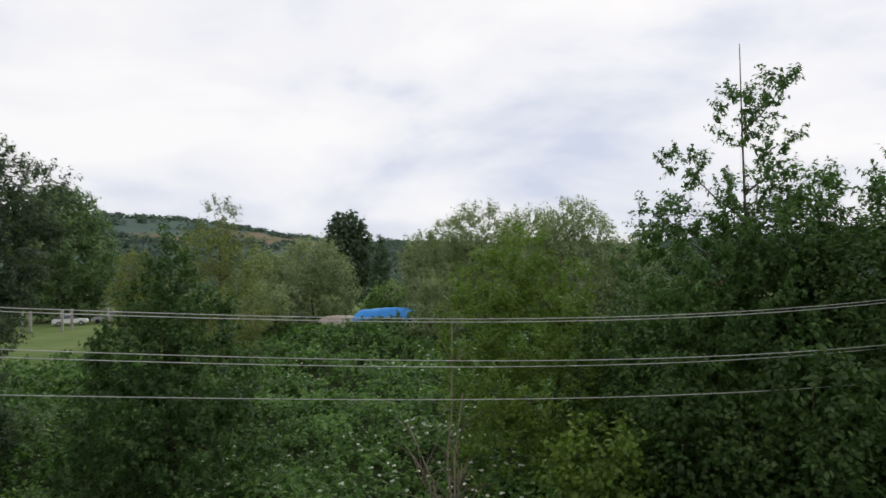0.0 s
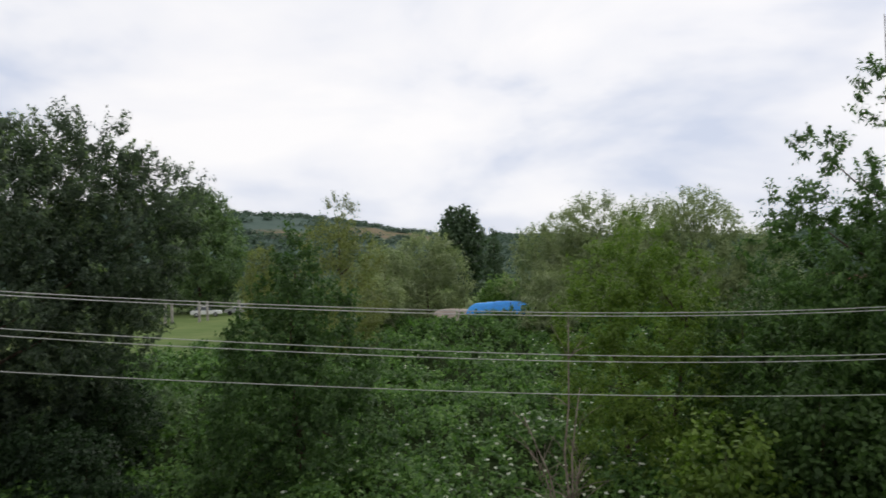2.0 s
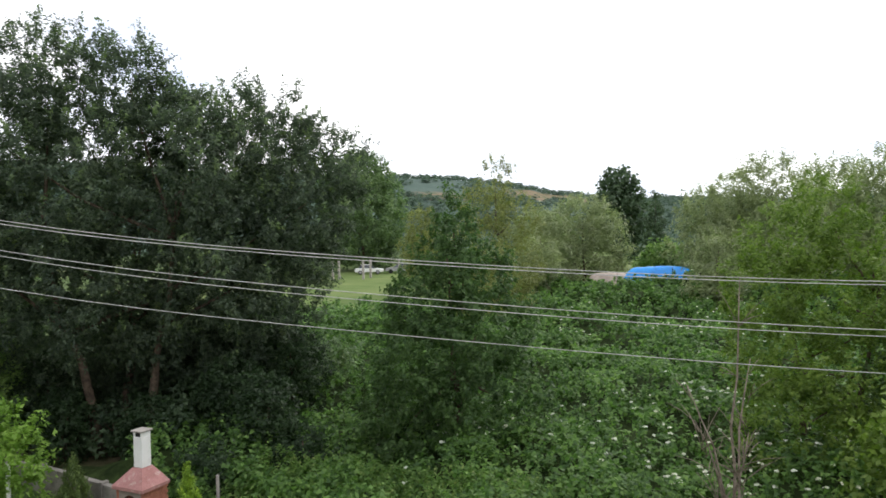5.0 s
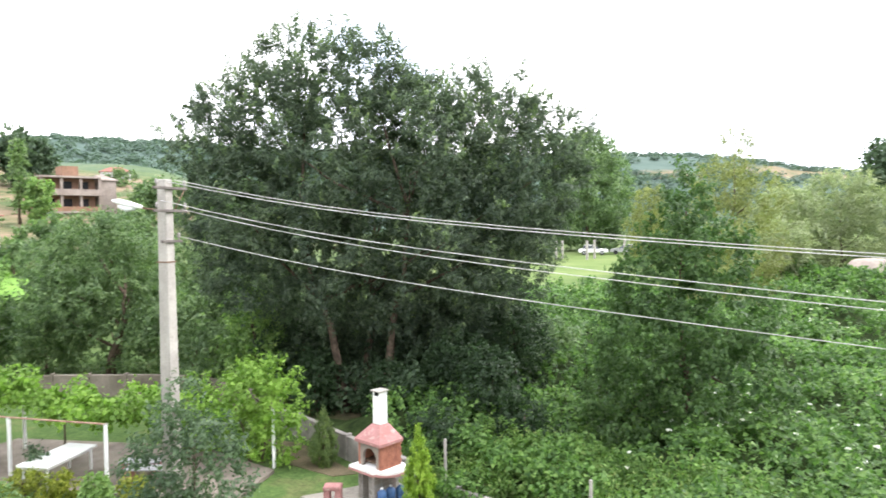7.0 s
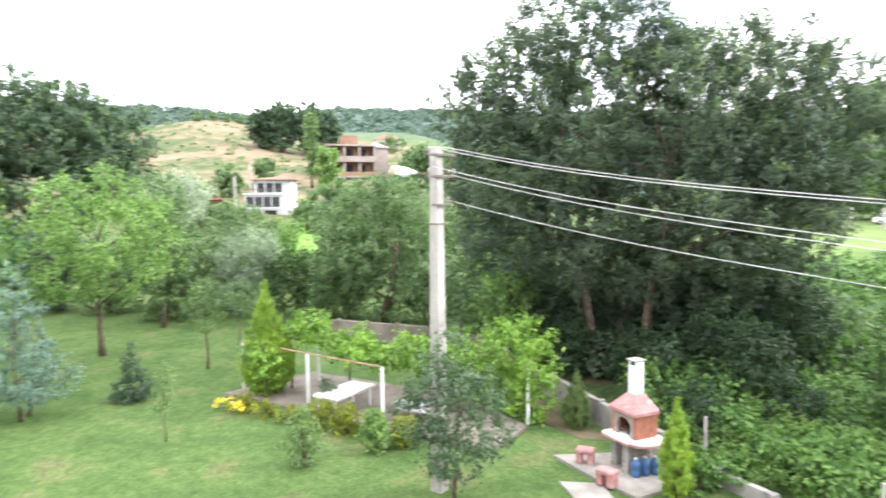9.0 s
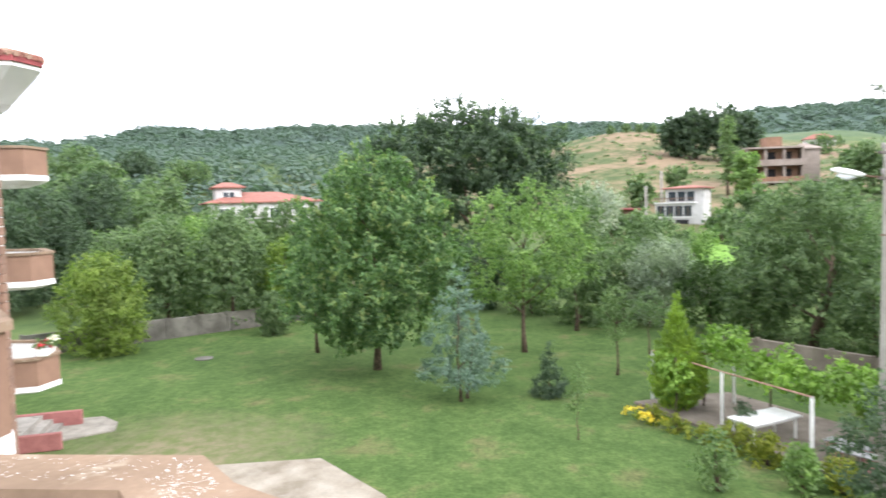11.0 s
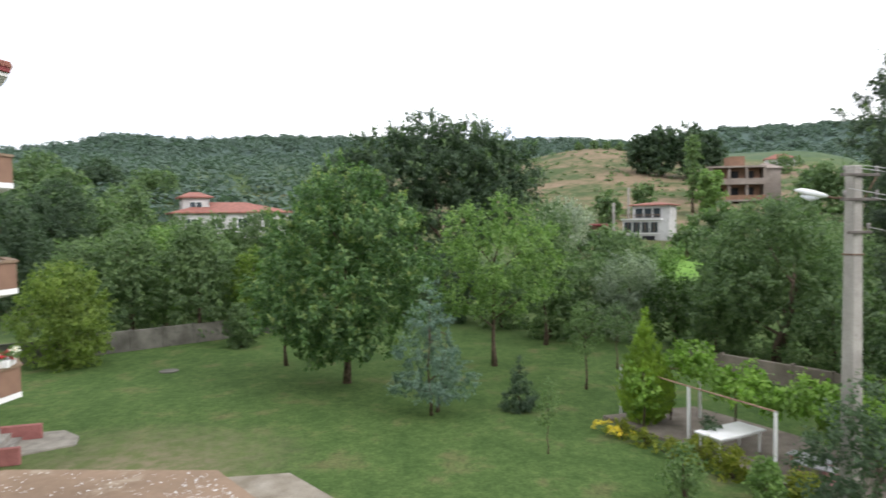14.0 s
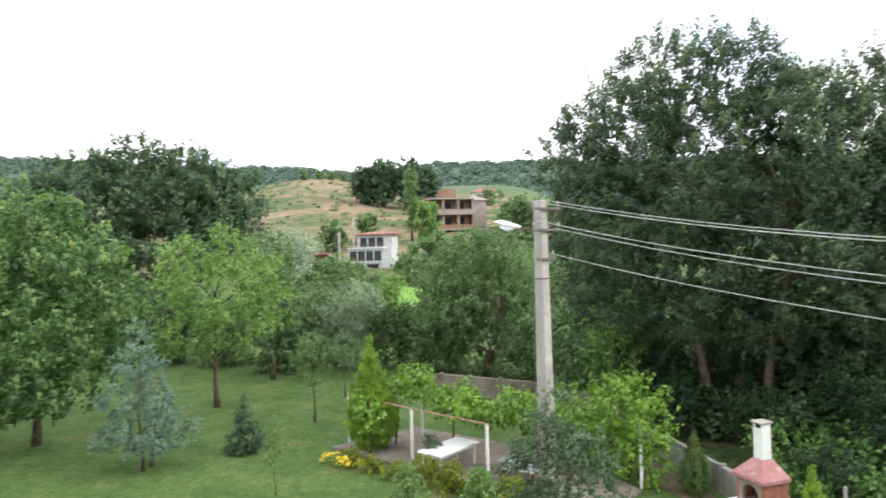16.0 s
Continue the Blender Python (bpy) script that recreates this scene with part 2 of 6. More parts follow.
def tube(bm, pts, radii, sides=8):
    """A tapered tube along points."""
    pts = [Vector(p) for p in pts]
    rings = []
    for i, p in enumerate(pts):
        d = (pts[min(i + 1, len(pts) - 1)] - pts[max(i - 1, 0)]).normalized()
        a = d.orthogonal().normalized()
        if i:
            a = (last - d * last.dot(d)).normalized()
        last = a
        b = d.cross(a)
        r = radii[i] if not isinstance(radii, (int, float)) else radii
        rings.append([bm.verts.new(p + r * (math.cos(k) * a + math.sin(k) * b)) for k in np.linspace(0, 2 * math.pi, sides, endpoint=False)])
    for r0, r1 in zip(rings, rings[1:]):
        for k in range(sides):
            f = bm.faces.new((r0[k], r0[(k + 1) % sides], r1[(k + 1) % sides], r1[k]))
            f.smooth = True
    bm.faces.new(rings[0][::-1])
    bm.faces.new(rings[-1])
    return bm


def prism(bm, poly, z0, z1):
    """An upright prism over a plan polygon, counter-clockwise."""
    lo = [bm.verts.new((x, y, z0)) for x, y in poly]
    hi = [bm.verts.new((x, y, z1)) for x, y in poly]
    n = len(poly)
    for i in range(n):
        bm.faces.new((lo[i], lo[(i + 1) % n], hi[(i + 1) % n], hi[i]))
    bm.faces.new(hi)
    bm.faces.new(lo[::-1])
    return bm


def unit(v):
    return v / np.maximum(np.linalg.norm(v, axis=1, keepdims=True), 1e-9)


def leaf_object(name, c, nrm, along, length, width, material, parent=None, fold=0.25, corners=4):
    """One mesh of many leaves: centres, facing, direction of the blade, sizes. Four corners: folded blades; three: small pointed ones."""
    c, nrm = np.asarray(c, float), unit(np.asarray(nrm, float))
    along = unit(along - nrm * (along * nrm).sum(1, keepdims=True))
    side = np.cross(nrm, along)
    L, W = length[:, None] / 2, width[:, None] / 2
    if corners == 4:
        v = np.stack([c - along * L, c + side * W - nrm * W * fold, c + along * L - nrm * L * 0.3, c - side * W - nrm * W * fold], 1)
    else:
        v = np.stack([c - along * L * 0.7 + side * W, c + along * L - nrm * L * 0.2, c - along * L * 0.7 - side * W], 1)
    n, k = len(c), corners
    me = bpy.data.meshes.new(name)
    me.vertices.add(k * n)
    me.vertices.foreach_set("co", v.reshape(-1).astype(np.float32))
    me.loops.add(k * n)
    me.loops.foreach_set("vertex_index", np.arange(k * n, dtype=np.int32))
    me.polygons.add(n)
    me.polygons.foreach_set("loop_start", np.arange(0, k * n, k, dtype=np.int32))
    me.update(calc_edges=True)
    me.materials.append(material)
    ob = new(name, me)
    ob.parent = parent
    return ob


def rand_dirs(rng, n):
    return unit(rng.normal(size=(n, 3)))


def clump_leaves(rng, centres, out, radius, per, length, width, droop=0.2, squash=0.75, twigs=0, lift=0.5):
    """Leaves round clump centres, loose or set along twigs; returns the arrays for leaf_object."""
    m = len(centres)
    n = m * per
    c0, o0 = np.repeat(centres, per, 0), np.repeat(out, per, 0)
    r0 = np.repeat(np.broadcast_to(radius, (m,)), per)[:, None]
    if twigs:
        tw = unit(np.repeat(out, twigs, 0) * 0.75 + np.array([0, 0, lift]) + rng.normal(size=(m * twigs, 3)) * 0.62) * rng.uniform(0.75, 1.35, (m * twigs, 1))
        d = tw[np.repeat(np.arange(m), per) * twigs + rng.integers(0, twigs, n)]
        f = rng.uniform(-0.25, 1.0, (n, 1))
        j = rand_dirs(rng, n)
        c = c0 + d * r0 * f + j * r0 * 0.24 * (1.15 - 0.6 * f)
        nrm = unit(j * 0.7 + o0 * 0.4 + np.array([0, 0, 0.6]) + rng.normal(size=(n, 3)) * 0.4)
        along = d * 0.7 + j * 0.7 + np.array([0, 0, -droop]) + rng.normal(size=(n, 3)) * 0.4
    else:
        d = rand_dirs(rng, n)
        c = c0 + d * r0 * rng.uniform(0.25, 1.0, (n, 1)) * np.array([1, 1, squash])
        nrm = unit(d * 0.8 + o0 * 0.5 + np.array([0, 0, 0.55]) + rng.normal(size=(n, 3)) * 0.45)
        along = d + np.array([0, 0, -droop]) + rng.normal(size=(n, 3)) * 0.6
    s = rng.uniform(0.65, 1.25, n)
    return c, nrm, along, length * s, width * s


def lobes_shell(rng, lobes, spacing, inner=0.15):
    """Clump centres over the shells of ellipsoid lobes, left out where they lie deep inside another lobe."""
    cs, os = [], []
    for x, y, z, rx, ry, rz in lobes:
        area = 4 * math.pi * ((rx * ry) ** 1.6 / 3 + (rx * rz) ** 1.6 / 3 + (ry * rz) ** 1.6 / 3) ** (1 / 1.6)
        n = max(6, int(area / spacing ** 2))
        d = rand_dirs(rng, n)
        k = np.where(rng.random(n) < inner, rng.uniform(0.3, 0.7, n), rng.uniform(0.8, 1.08, n))[:, None]
        cs.append(np.array([x, y, z]) + d * k * np.array([rx, ry, rz]))
        os.append(d)
    c, o = np.concatenate(cs), np.concatenate(os)
    keep = np.ones(len(c), bool)
    for x, y, z, rx, ry, rz in lobes:
        keep &= (((c - np.array([x, y, z])) / np.array([rx, ry, rz])) ** 2).sum(1) > 0.42 * rng.random(len(c))
    return c[keep], o[keep]


def auto_lobes(rng, w, z0, z1, n, taper=0.5):
    """Lobes of a crown of width w between two heights; taper 0: as wide on top, 1: pointed."""
    out = []
    for i in range(n):
        f = (i + 0.5) / n
        z = z0 + (z1 - z0) * (0.12 + 0.76 * f)
        reach = w / 2 * (math.sin(math.pi * (0.2 + 0.7 * f)) if taper < 0.9 else 1.05 - f) * (1 - taper * 0.25 * f)
        a = i * 2.4 + rng.uniform(-0.5, 0.5)
        r = min(max(0.26 * w, 0.5 * reach), (z1 - z0) * 0.3) * rng.uniform(0.8, 1.15)
        k = max(0.0, reach - r) * rng.uniform(0.6, 1.0)
        out.append((k * math.cos(a), k * math.sin(a), min(z, z1 - r * 0.85), r, r, r * 0.9))
    return out


TREES = 0


def tree(label, at, lobes, leaf, trunk_r=0.15, clump=0.5, per=26, length=0.16, width=0.09, spacing=None, stem_to=None, droop=0.2,
         category="tree", name="tree", group="", stems=1, lean=(0, 0), limbs=True, inner=0.15, squash=0.75, twigs=6, lift=0.5, shoots=None):
    """A tree or shrub: tapered trunk with limbs into its lobes, and a crown of single leaves in clumps."""
    global TREES
    TREES += 1
    rng = np.random.default_rng(100 + TREES)
    root = thing(name, label, category, at, 0, group)
    lobes = [tuple(l) if len(l) == 6 else (*l[:3], l[3], l[3], l[3]) for l in lobes]
    top = max(l[2] for l in lobes)
    for s in range(stems):
        bm = bmesh.new()
        a = s * 2.2
        sp = 0.0 if stems == 1 else trunk_r * 4.5
        b0 = Vector((sp * math.cos(a), sp * math.sin(a), -0.1))
        h = stem_to or top * 0.75
        tip = Vector((lean[0] + sp * 3 * math.cos(a), lean[1] + sp * 3 * math.sin(a), h))
        pts = [b0.lerp(tip, f) + Vector((rng.normal() * 0.5 * trunk_r, rng.normal() * 0.5 * trunk_r, 0)) * (f > 0) for f in np.linspace(0, 1, 6)]
        tube(bm, pts, [trunk_r * (1.35 if i == 0 else 1.0 - 0.175 * i) for i in range(6)], 8)
        if limbs:
            for l in lobes[s::stems]:
                if l[2] < 0.6 * h and h > 6:
                    continue
                f = min(0.9, max(0.3 if h < 6 else 0.5, (l[2] - 0.9 * math.hypot(l[0], l[1])) / h))
                st = b0.lerp(tip, f)
                en = Vector(l[:3])
                if h > 6 and en.z - st.z < 0.4 * (en - st).length:
                    continue
                k = st.lerp(en, 0.5) + Vector((0, 0, -0.06 * (en - st).length))
                tube(bm, [st, k, en], [trunk_r * 0.42, trunk_r * 0.26, trunk_r * 0.08], 5)
        part("trunk", bm, BARK, root)
    c, o = lobes_shell(rng, lobes, spacing or clump * 1.05, inner)
    far = math.hypot(at[0], at[1])
    thin = 0.72 if far < 30 else 0.55 if far < 60 else 0.42
    k = 4 if far < 21 else 3
    fine = 0.9 if k == 4 else 0.74
    per, length, width = max(8, int(per * thin * (1.15 if k == 4 else 1.9))), length * thin ** -0.45 * fine, width * thin ** -0.45 * fine
    cr = leaf_object("crown", *clump_leaves(rng, c, o, clump * rng.uniform(0.7, 1.2, len(c)), per, length, width, droop, squash, twigs, lift), LEAF[leaf], root, corners=k)
    # paler outer clumps: young shoots on the maple, elsewhere lit tops as leaf colour
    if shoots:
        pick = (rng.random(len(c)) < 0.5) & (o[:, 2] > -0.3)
        tagged(leaf_object("pale_tips", *clump_leaves(rng, c[pick] + o[pick] * clump * 0.55 + np.array([0, 0, 0.3 * clump]), o[pick], clump * 0.55, max(6, per // 4), length, width, droop, squash, 3, 0.9),
                           LEAF[shoots], root, corners=k), "pale shoots and lit crown tops put into leaf colour", kind="stuff")
    tagged(cr, kind="stuff")
    return root


def at(bearing, dist, z=None):
    """A place by its bearing from the balcony, counted from north to the west, and its distance."""
    x, y = -dist * math.sin(radians(bearing)) - 0.3, dist * math.cos(radians(bearing)) - 0.2
    return (x, y, land(x, y) if z is None else z)


# ---- the land ----
RIDGE = [(-180, 3.0), (-60, 2.2), (-15, 1.9), (0, 2.5), (10, 3.15), (14, 3.5), (20.5, 4.9), (26, 5.05), (35, 5.2), (50, 5.7), (64, 6.15), (70, 6.1), (76, 5.6),
         (85, 5.9), (100, 6.5), (109, 6.45), (118, 6.3), (121, 5.7), (124, 5.2), (140, 4.2), (180, 3.0)]


def smooth(a, b, x):
    t = np.clip((x - a) / (b - a), 0, 1)
    return t * t * (3 - 2 * t)


def land(x, y):
    """Height of the ground: level garden, gentle rise of the valley, a grassy hill, wooded ridges."""
    x, y = np.asarray(x, float), np.asarray(y, float)
    r, az = np.hypot(x, y), np.degrees(np.arctan2(-x, y))
    e = np.interp(az, [p[0] for p in RIDGE], [p[1] for p in RIDGE])
    wob = 0.25 * np.sin(az * 0.55) + 0.14 * np.sin(az * 1.7 + 1) + 0.06 * np.sin(az * 4.3)
    west = smooth(48, 66, az) * (1 - smooth(128, 150, az))
    near = west * 0.14 * np.maximum(0, np.minimum(r, 260) - 52) * smooth(45, 90, r) + (1 - west) * 0.03 * np.clip(r - 20, 0, 140) * smooth(16, 40, r)
    hill = 6.6 * np.exp(-((az - 80) / 7.5) ** 2 - ((r - 195) / 55) ** 2)
    far = (7.4 + 950 * np.tan(np.radians(e + wob * 0.35))) * smooth(330, 950, r)
    h = near * (1 - smooth(330, 950, r)) + hill + far
    h = h + 2.0 * np.sin(x * 0.02) * np.sin(y * 0.017) * smooth(200, 500, r)
    return float(h) if h.ndim == 0 else h


def build_ground():
    rr = np.concatenate([[0.0], np.linspace(4, 60, 40), np.geomspace(63, 950, 70), [1200, 1700, 2600]])
    na = 360
    ang = np.linspace(0, 2 * math.pi, na, endpoint=False)
    R, Aa = np.meshgrid(rr[1:], ang, indexing="ij")
    X, Y = -R * np.sin(Aa), R * np.cos(Aa)
    Z = land(X, Y)
    Z[-3:] = Z[-4] * np.array([[0.9], [0.6], [0.2]])
    verts = [(0, 0, 0)] + list(zip(X.ravel(), Y.ravel(), Z.ravel()))
    faces = [(0, 1 + (k), 1 + (k + 1) % na) for k in range(na)]
    for i in range(len(rr) - 2):
        for k in range(na):
            a, b = 1 + i * na, 1 + (i + 1) * na
            faces.append((a + k, b + k, b + (k + 1) % na, a + (k + 1) % na))
    me = bpy.data.meshes.new("ground")
    me.from_pydata(verts, [], faces)
    me.polygons.foreach_set("use_smooth", [True] * len(me.polygons))
    m, nt, b = principled("grassland", 1.0, 0.1)
    pos = nt.nodes.new("ShaderNodeNewGeometry").outputs["Position"]
    fine, mid_, big = noise_node(nt, 9, 5, 0.7, pos), noise_node(nt, 0.55, 5, 0.6, pos), noise_node(nt, 0.03, 5, 0.6, pos)
    lawn = ramp_node(nt, mid_.outputs[0], [(0.3, (0.055, 0.10, 0.03)), (0.55, (0.082, 0.134, 0.042)), (0.72, (0.135, 0.14, 0.065))]).outputs[0]
    grain = ramp_node(nt, fine.outputs[0], [(0.3, (0.6, 0.62, 0.6)), (0.7, (1.25, 1.22, 1.2))]).outputs[0]
    lawn = mix_col(nt, 0.9, lawn, grain, "MULTIPLY")
    tuft = ramp_node(nt, noise_node(nt, 2.6, 6, 0.75, pos).outputs[0], [(0.35, (0.62, 0.7, 0.6)), (0.65, (1.3, 1.22, 1.2))]).outputs[0]
    lawn = mix_col(nt, 0.85, lawn, tuft, "MULTIPLY")
    wild = ramp_node(nt, noise_node(nt, 0.075, 8, 0.72, pos).outputs[0], [(0.4, (0.075, 0.105, 0.045)), (0.48, (0.15, 0.14, 0.078)), (0.55, (0.225, 0.17, 0.115))]).outputs[0]
    wild = mix_col(nt, 0.7, wild, ramp_node(nt, noise_node(nt, 0.6, 5, 0.7, pos).outputs[0], [(0.3, (0.6, 0.65, 0.55)), (0.7, (1.2, 1.15, 1.1))]).outputs[0], "MULTIPLY")
    # wooded ground with the bluish distance haze mixed into its colour
    hazed_wood = ramp_node(nt, noise_node(nt, 0.08, 6, 0.7, pos).outputs[0], [(0.35, (0.06, 0.095, 0.08)), (0.65, (0.09, 0.13, 0.105))]).outputs[0]
    def near_to(px, py, r0, r1, squash=1.0):
        """1 inside a radius round a place, fading out with a ragged edge."""
        sub = nt.nodes.new("ShaderNodeVectorMath")
        sub.operation = "SUBTRACT"
        nt.links.new(pos, sub.inputs[0])
        sub.inputs[1].default_value = (px, py, 0)
        fl = nt.nodes.new("ShaderNodeVectorMath")
        fl.operation = "MULTIPLY"
        nt.links.new(sub.outputs[0], fl.inputs[0])
        fl.inputs[1].default_value = (1, squash, 0)
        ln = nt.nodes.new("ShaderNodeVectorMath")
        ln.operation = "LENGTH"
        nt.links.new(fl.outputs[0], ln.inputs[0])
        jit = nt.nodes.new("ShaderNodeMath")
        jit.operation = "MULTIPLY_ADD"
        nt.links.new(big.outputs[0], jit.inputs[0])
        jit.inputs[1].default_value = (r1 - r0) * 1.5
        nt.links.new(ln.outputs["Value"], jit.inputs[2])
        k = nt.nodes.new("ShaderNodeMapRange")
        nt.links.new(jit.outputs[0], k.inputs[0])
        k.inputs[1].default_value, k.inputs[2].default_value, k.inputs[3].default_value, k.inputs[4].default_value = r0 + (r1 - r0) * 0.5, r1 + (r1 - r0) * 0.5, 1, 0
        return k.outputs[0]

    meadow = ramp_node(nt, noise_node(nt, 0.12, 6, 0.65, pos).outputs[0], [(0.35, (0.09, 0.145, 0.04)), (0.65, (0.165, 0.21, 0.075))]).outputs[0]
    scrub = ramp_node(nt, noise_node(nt, 0.16, 7, 0.7, pos).outputs[0], [(0.35, (0.05, 0.085, 0.03)), (0.55, (0.09, 0.13, 0.045)), (0.7, (0.16, 0.15, 0.075))]).outputs[0]
    c = mix_col(nt, near_to(-40, 20, 190, 270), hazed_wood, scrub)
    c = mix_col(nt, near_to(0, 78, 68, 105), c, meadow)
    c = mix_col(nt, near_to(-150, 27, 62, 88), c, wild)
    c = mix_col(nt, near_to(-172, 745, 55, 85), c, wild)
    c = mix_col(nt, near_to(-255, 610, 22, 42), c, wild)
    earth = ramp_node(nt, noise_node(nt, 1.4, 6, 0.7, pos).outputs[0], [(0.4, (0.13, 0.15, 0.06)), (0.6, (0.24, 0.19, 0.13))]).outputs[0]
    lawn = mix_col(nt, near_to(-19.5, -11, 1.0, 7.0), lawn, earth)
    # darker brown ground in a ragged circle below the ash
    ash_floor = ramp_node(nt, noise_node(nt, 2.2, 6, 0.7, pos).outputs[0], [(0.4, (0.045, 0.04, 0.022)), (0.62, (0.10, 0.08, 0.05))]).outputs[0]
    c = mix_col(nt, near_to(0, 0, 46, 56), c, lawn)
    c = mix_col(nt, near_to(-21.5, 20.5, 4.5, 7.5), c, ash_floor)
    field = ramp_node(nt, noise_node(nt, 0.7, 4, 0.6, pos).outputs[0], [(0.35, (0.13, 0.25, 0.05)), (0.65, (0.19, 0.33, 0.075))]).outputs[0]
    c = mix_col(nt, near_to(-71, 19.5, 5.0, 6.5, 0.75), c, field)
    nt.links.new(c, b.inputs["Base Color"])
    bump(nt, b, fine.outputs[0], 0.5, 0.04)
    me.materials.append(m)
    tagged(new("ground", me), "mown green lawn running out to dry grass and wooded hills", "ground", kind="structure")


build_ground()

# ---- trees and shrubs ----
R_ = np.random.default_rng(7)


def shrub(label, place, w, h, leaf, **k):
    rng = np.random.default_rng(int(abs(place[0] * 37 + place[1] * 11)) + 3)
    lo = auto_lobes(rng, w, 0.0, h, k.pop("n", 9), k.pop("taper", 0.4))
    k.setdefault("trunk_r", 0.06 + 0.008 * h)
    k.setdefault("category", "shrub")
    k.setdefault("name", "shrub")
    return tree(label, place, lo, leaf, **k)


# the great ash behind the barbecue
tree("large dark-green ash tree with several trunks at the garden's edge", (-20.6, 18.6, 0.0),
     [(-2.6, -2.9, 11.2, 2.3), (-3.2, -4.5, 10.3, 1.7), (-1.8, -1.3, 13.1, 2.2), (0.7, 0.0, 13.1, 1.7), (1.1, 2.1, 12.0, 1.6), (3.2, 4.3, 12.0, 1.9), (3.1, 2.6, 10.6, 1.7), (5.2, 6.0, 10.8, 1.5), (5.2, 4.4, 9.0, 2.1), (2.4, 0.9, 10.0, 2.5), (-0.2, -1.7, 9.4, 2.6), (-2.3, -4.1, 8.0, 2.1), (-2.3, -3.6, 5.8, 1.8), (0.0, -2.1, 6.0, 2.1), (3.3, 1.4, 6.9, 2.5), (4.1, 3.8, 5.6, 2.0), (3.0, 3.0, 3.6, 1.8), (1.4, 2.2, 4.1, 1.8), (4.5, 4.2, 7.5, 2.1), (-0.5, 1.7, 8.0, 2.8), (-3.3, -0.4, 3.8, 2.0), (-1.4, 2.0, 3.4, 2.1), (1.2, 3.8, 2.2, 1.8), (2.4, 3.7, 1.8, 1.6), (1.2, 0.5, 4.6, 1.6)],
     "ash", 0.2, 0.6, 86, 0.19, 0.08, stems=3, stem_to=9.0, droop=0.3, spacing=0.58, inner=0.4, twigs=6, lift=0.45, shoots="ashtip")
tree("mid-green broadleaf tree behind the ash", at(28.9, 113), auto_lobes(R_, 18, 1.5, 18.6, 14, 0.3), "mid", 0.3, 1.15, 26, 0.5, 0.27)
# ivy-clad tree
tree("ivy-covered tree like a dark green cone", at(20.9, 23),
     [(0, 0, 8.0, 0.55, 0.6, 0.9), (-0.3, 0, 7.0, 1.0, 1.0, 1.1), (0.4, 0.2, 6.2, 1.4, 1.3, 1.1), (-0.7, -0.3, 5.2, 1.5, 1.5, 1.3), (0.9, -0.2, 4.3, 1.8, 1.7, 1.4),
      (-0.6, -0.5, 3.3, 2.1, 2.0, 1.5), (1.3, -0.4, 2.4, 2.0, 1.9, 1.4), (-1.4, -0.6, 1.4, 1.7, 1.7, 1.4)],
     "ivy", 0.2, 0.42, 34, 0.17, 0.12, droop=0.8, spacing=0.45)
tree("slender yellowish willow with wispy top", at(17.6, 44), [(0, 0, 10.3, 1.0, 1.0, 1.6), (-0.6, 0, 8.6, 1.7, 1.7, 1.6), (1.0, 0, 7.8, 1.8, 1.8, 1.7), (-1.3, 0, 6.4, 2.1, 2.0, 1.7), (0.8, 0, 5.0, 2.3, 2.2, 1.9), (-0.4, 0, 3.2, 2.6, 2.4, 1.9)],
     "yellowwillow", 0.16, 0.6, 30, 0.28, 0.07, droop=0.3, spacing=0.62)
tree("yellowish bushy willow at the meadow's edge", at(23.9, 75), auto_lobes(R_, 6.5, 0.8, 9.5, 9, 0.4), "yellowwillow", 0.14, 0.55, 26, 0.28, 0.08)
WILLOWS = [(10.6, 67, 10.5, 9.6), (1.4, 63, 6.6, 10.4), (-3.6, 58, 10.5, 12.0), (-11.2, 62, 11.0, 12.4), (-7.4, 66, 9.0, 12.0), (-0.9, 61, 8.0, 11.2), (14.0, 62, 8.0, 8.6),
           (0.2, 50, 5.0, 6.6), (14.5, 56, 6.0, 6.2), (-16.0, 60, 8.0, 8.5), (12.8, 70, 7.0, 8.0)]
for b_, d_, w_, h_ in WILLOWS:
    tree("rounded grey-green willow in the meadow", at(b_, d_), auto_lobes(R_, w_, 0.4, h_, 11, 0.25), "willow", 0.2, 0.75, 30, 0.34, 0.1, group="meadow willows", spacing=0.8)
tree("dark poplar far across the meadow", at(7.7, 105), auto_lobes(R_, 10.0, 1.5, 14.6, 11, 0.2), "dark", 0.3, 1.0, 24, 0.6, 0.35)
tree("dark narrow spruce beyond the meadow", at(4.9, 80), [(0, 0, 10.0, 0.3, 0.3, 0.9), (0, 0, 8.6, 0.7, 0.7, 0.9), (0, 0, 7.0, 1.0, 1.0, 1.0), (0, 0, 5.2, 1.35, 1.35, 1.1), (0, 0, 3.2, 1.7, 1.7, 1.3), (0, 0, 1.4, 1.7, 1.7, 1.3)],
     "dark", 0.15, 0.5, 30, 0.4, 0.12, droop=0.9, twigs=0, category="spruce", name="spruce_tree")
shrub("bright green bush behind the covered wagons", at(4.2, 69), 6.0, 5.2, "bright", clump=0.6, length=0.3, width=0.2)
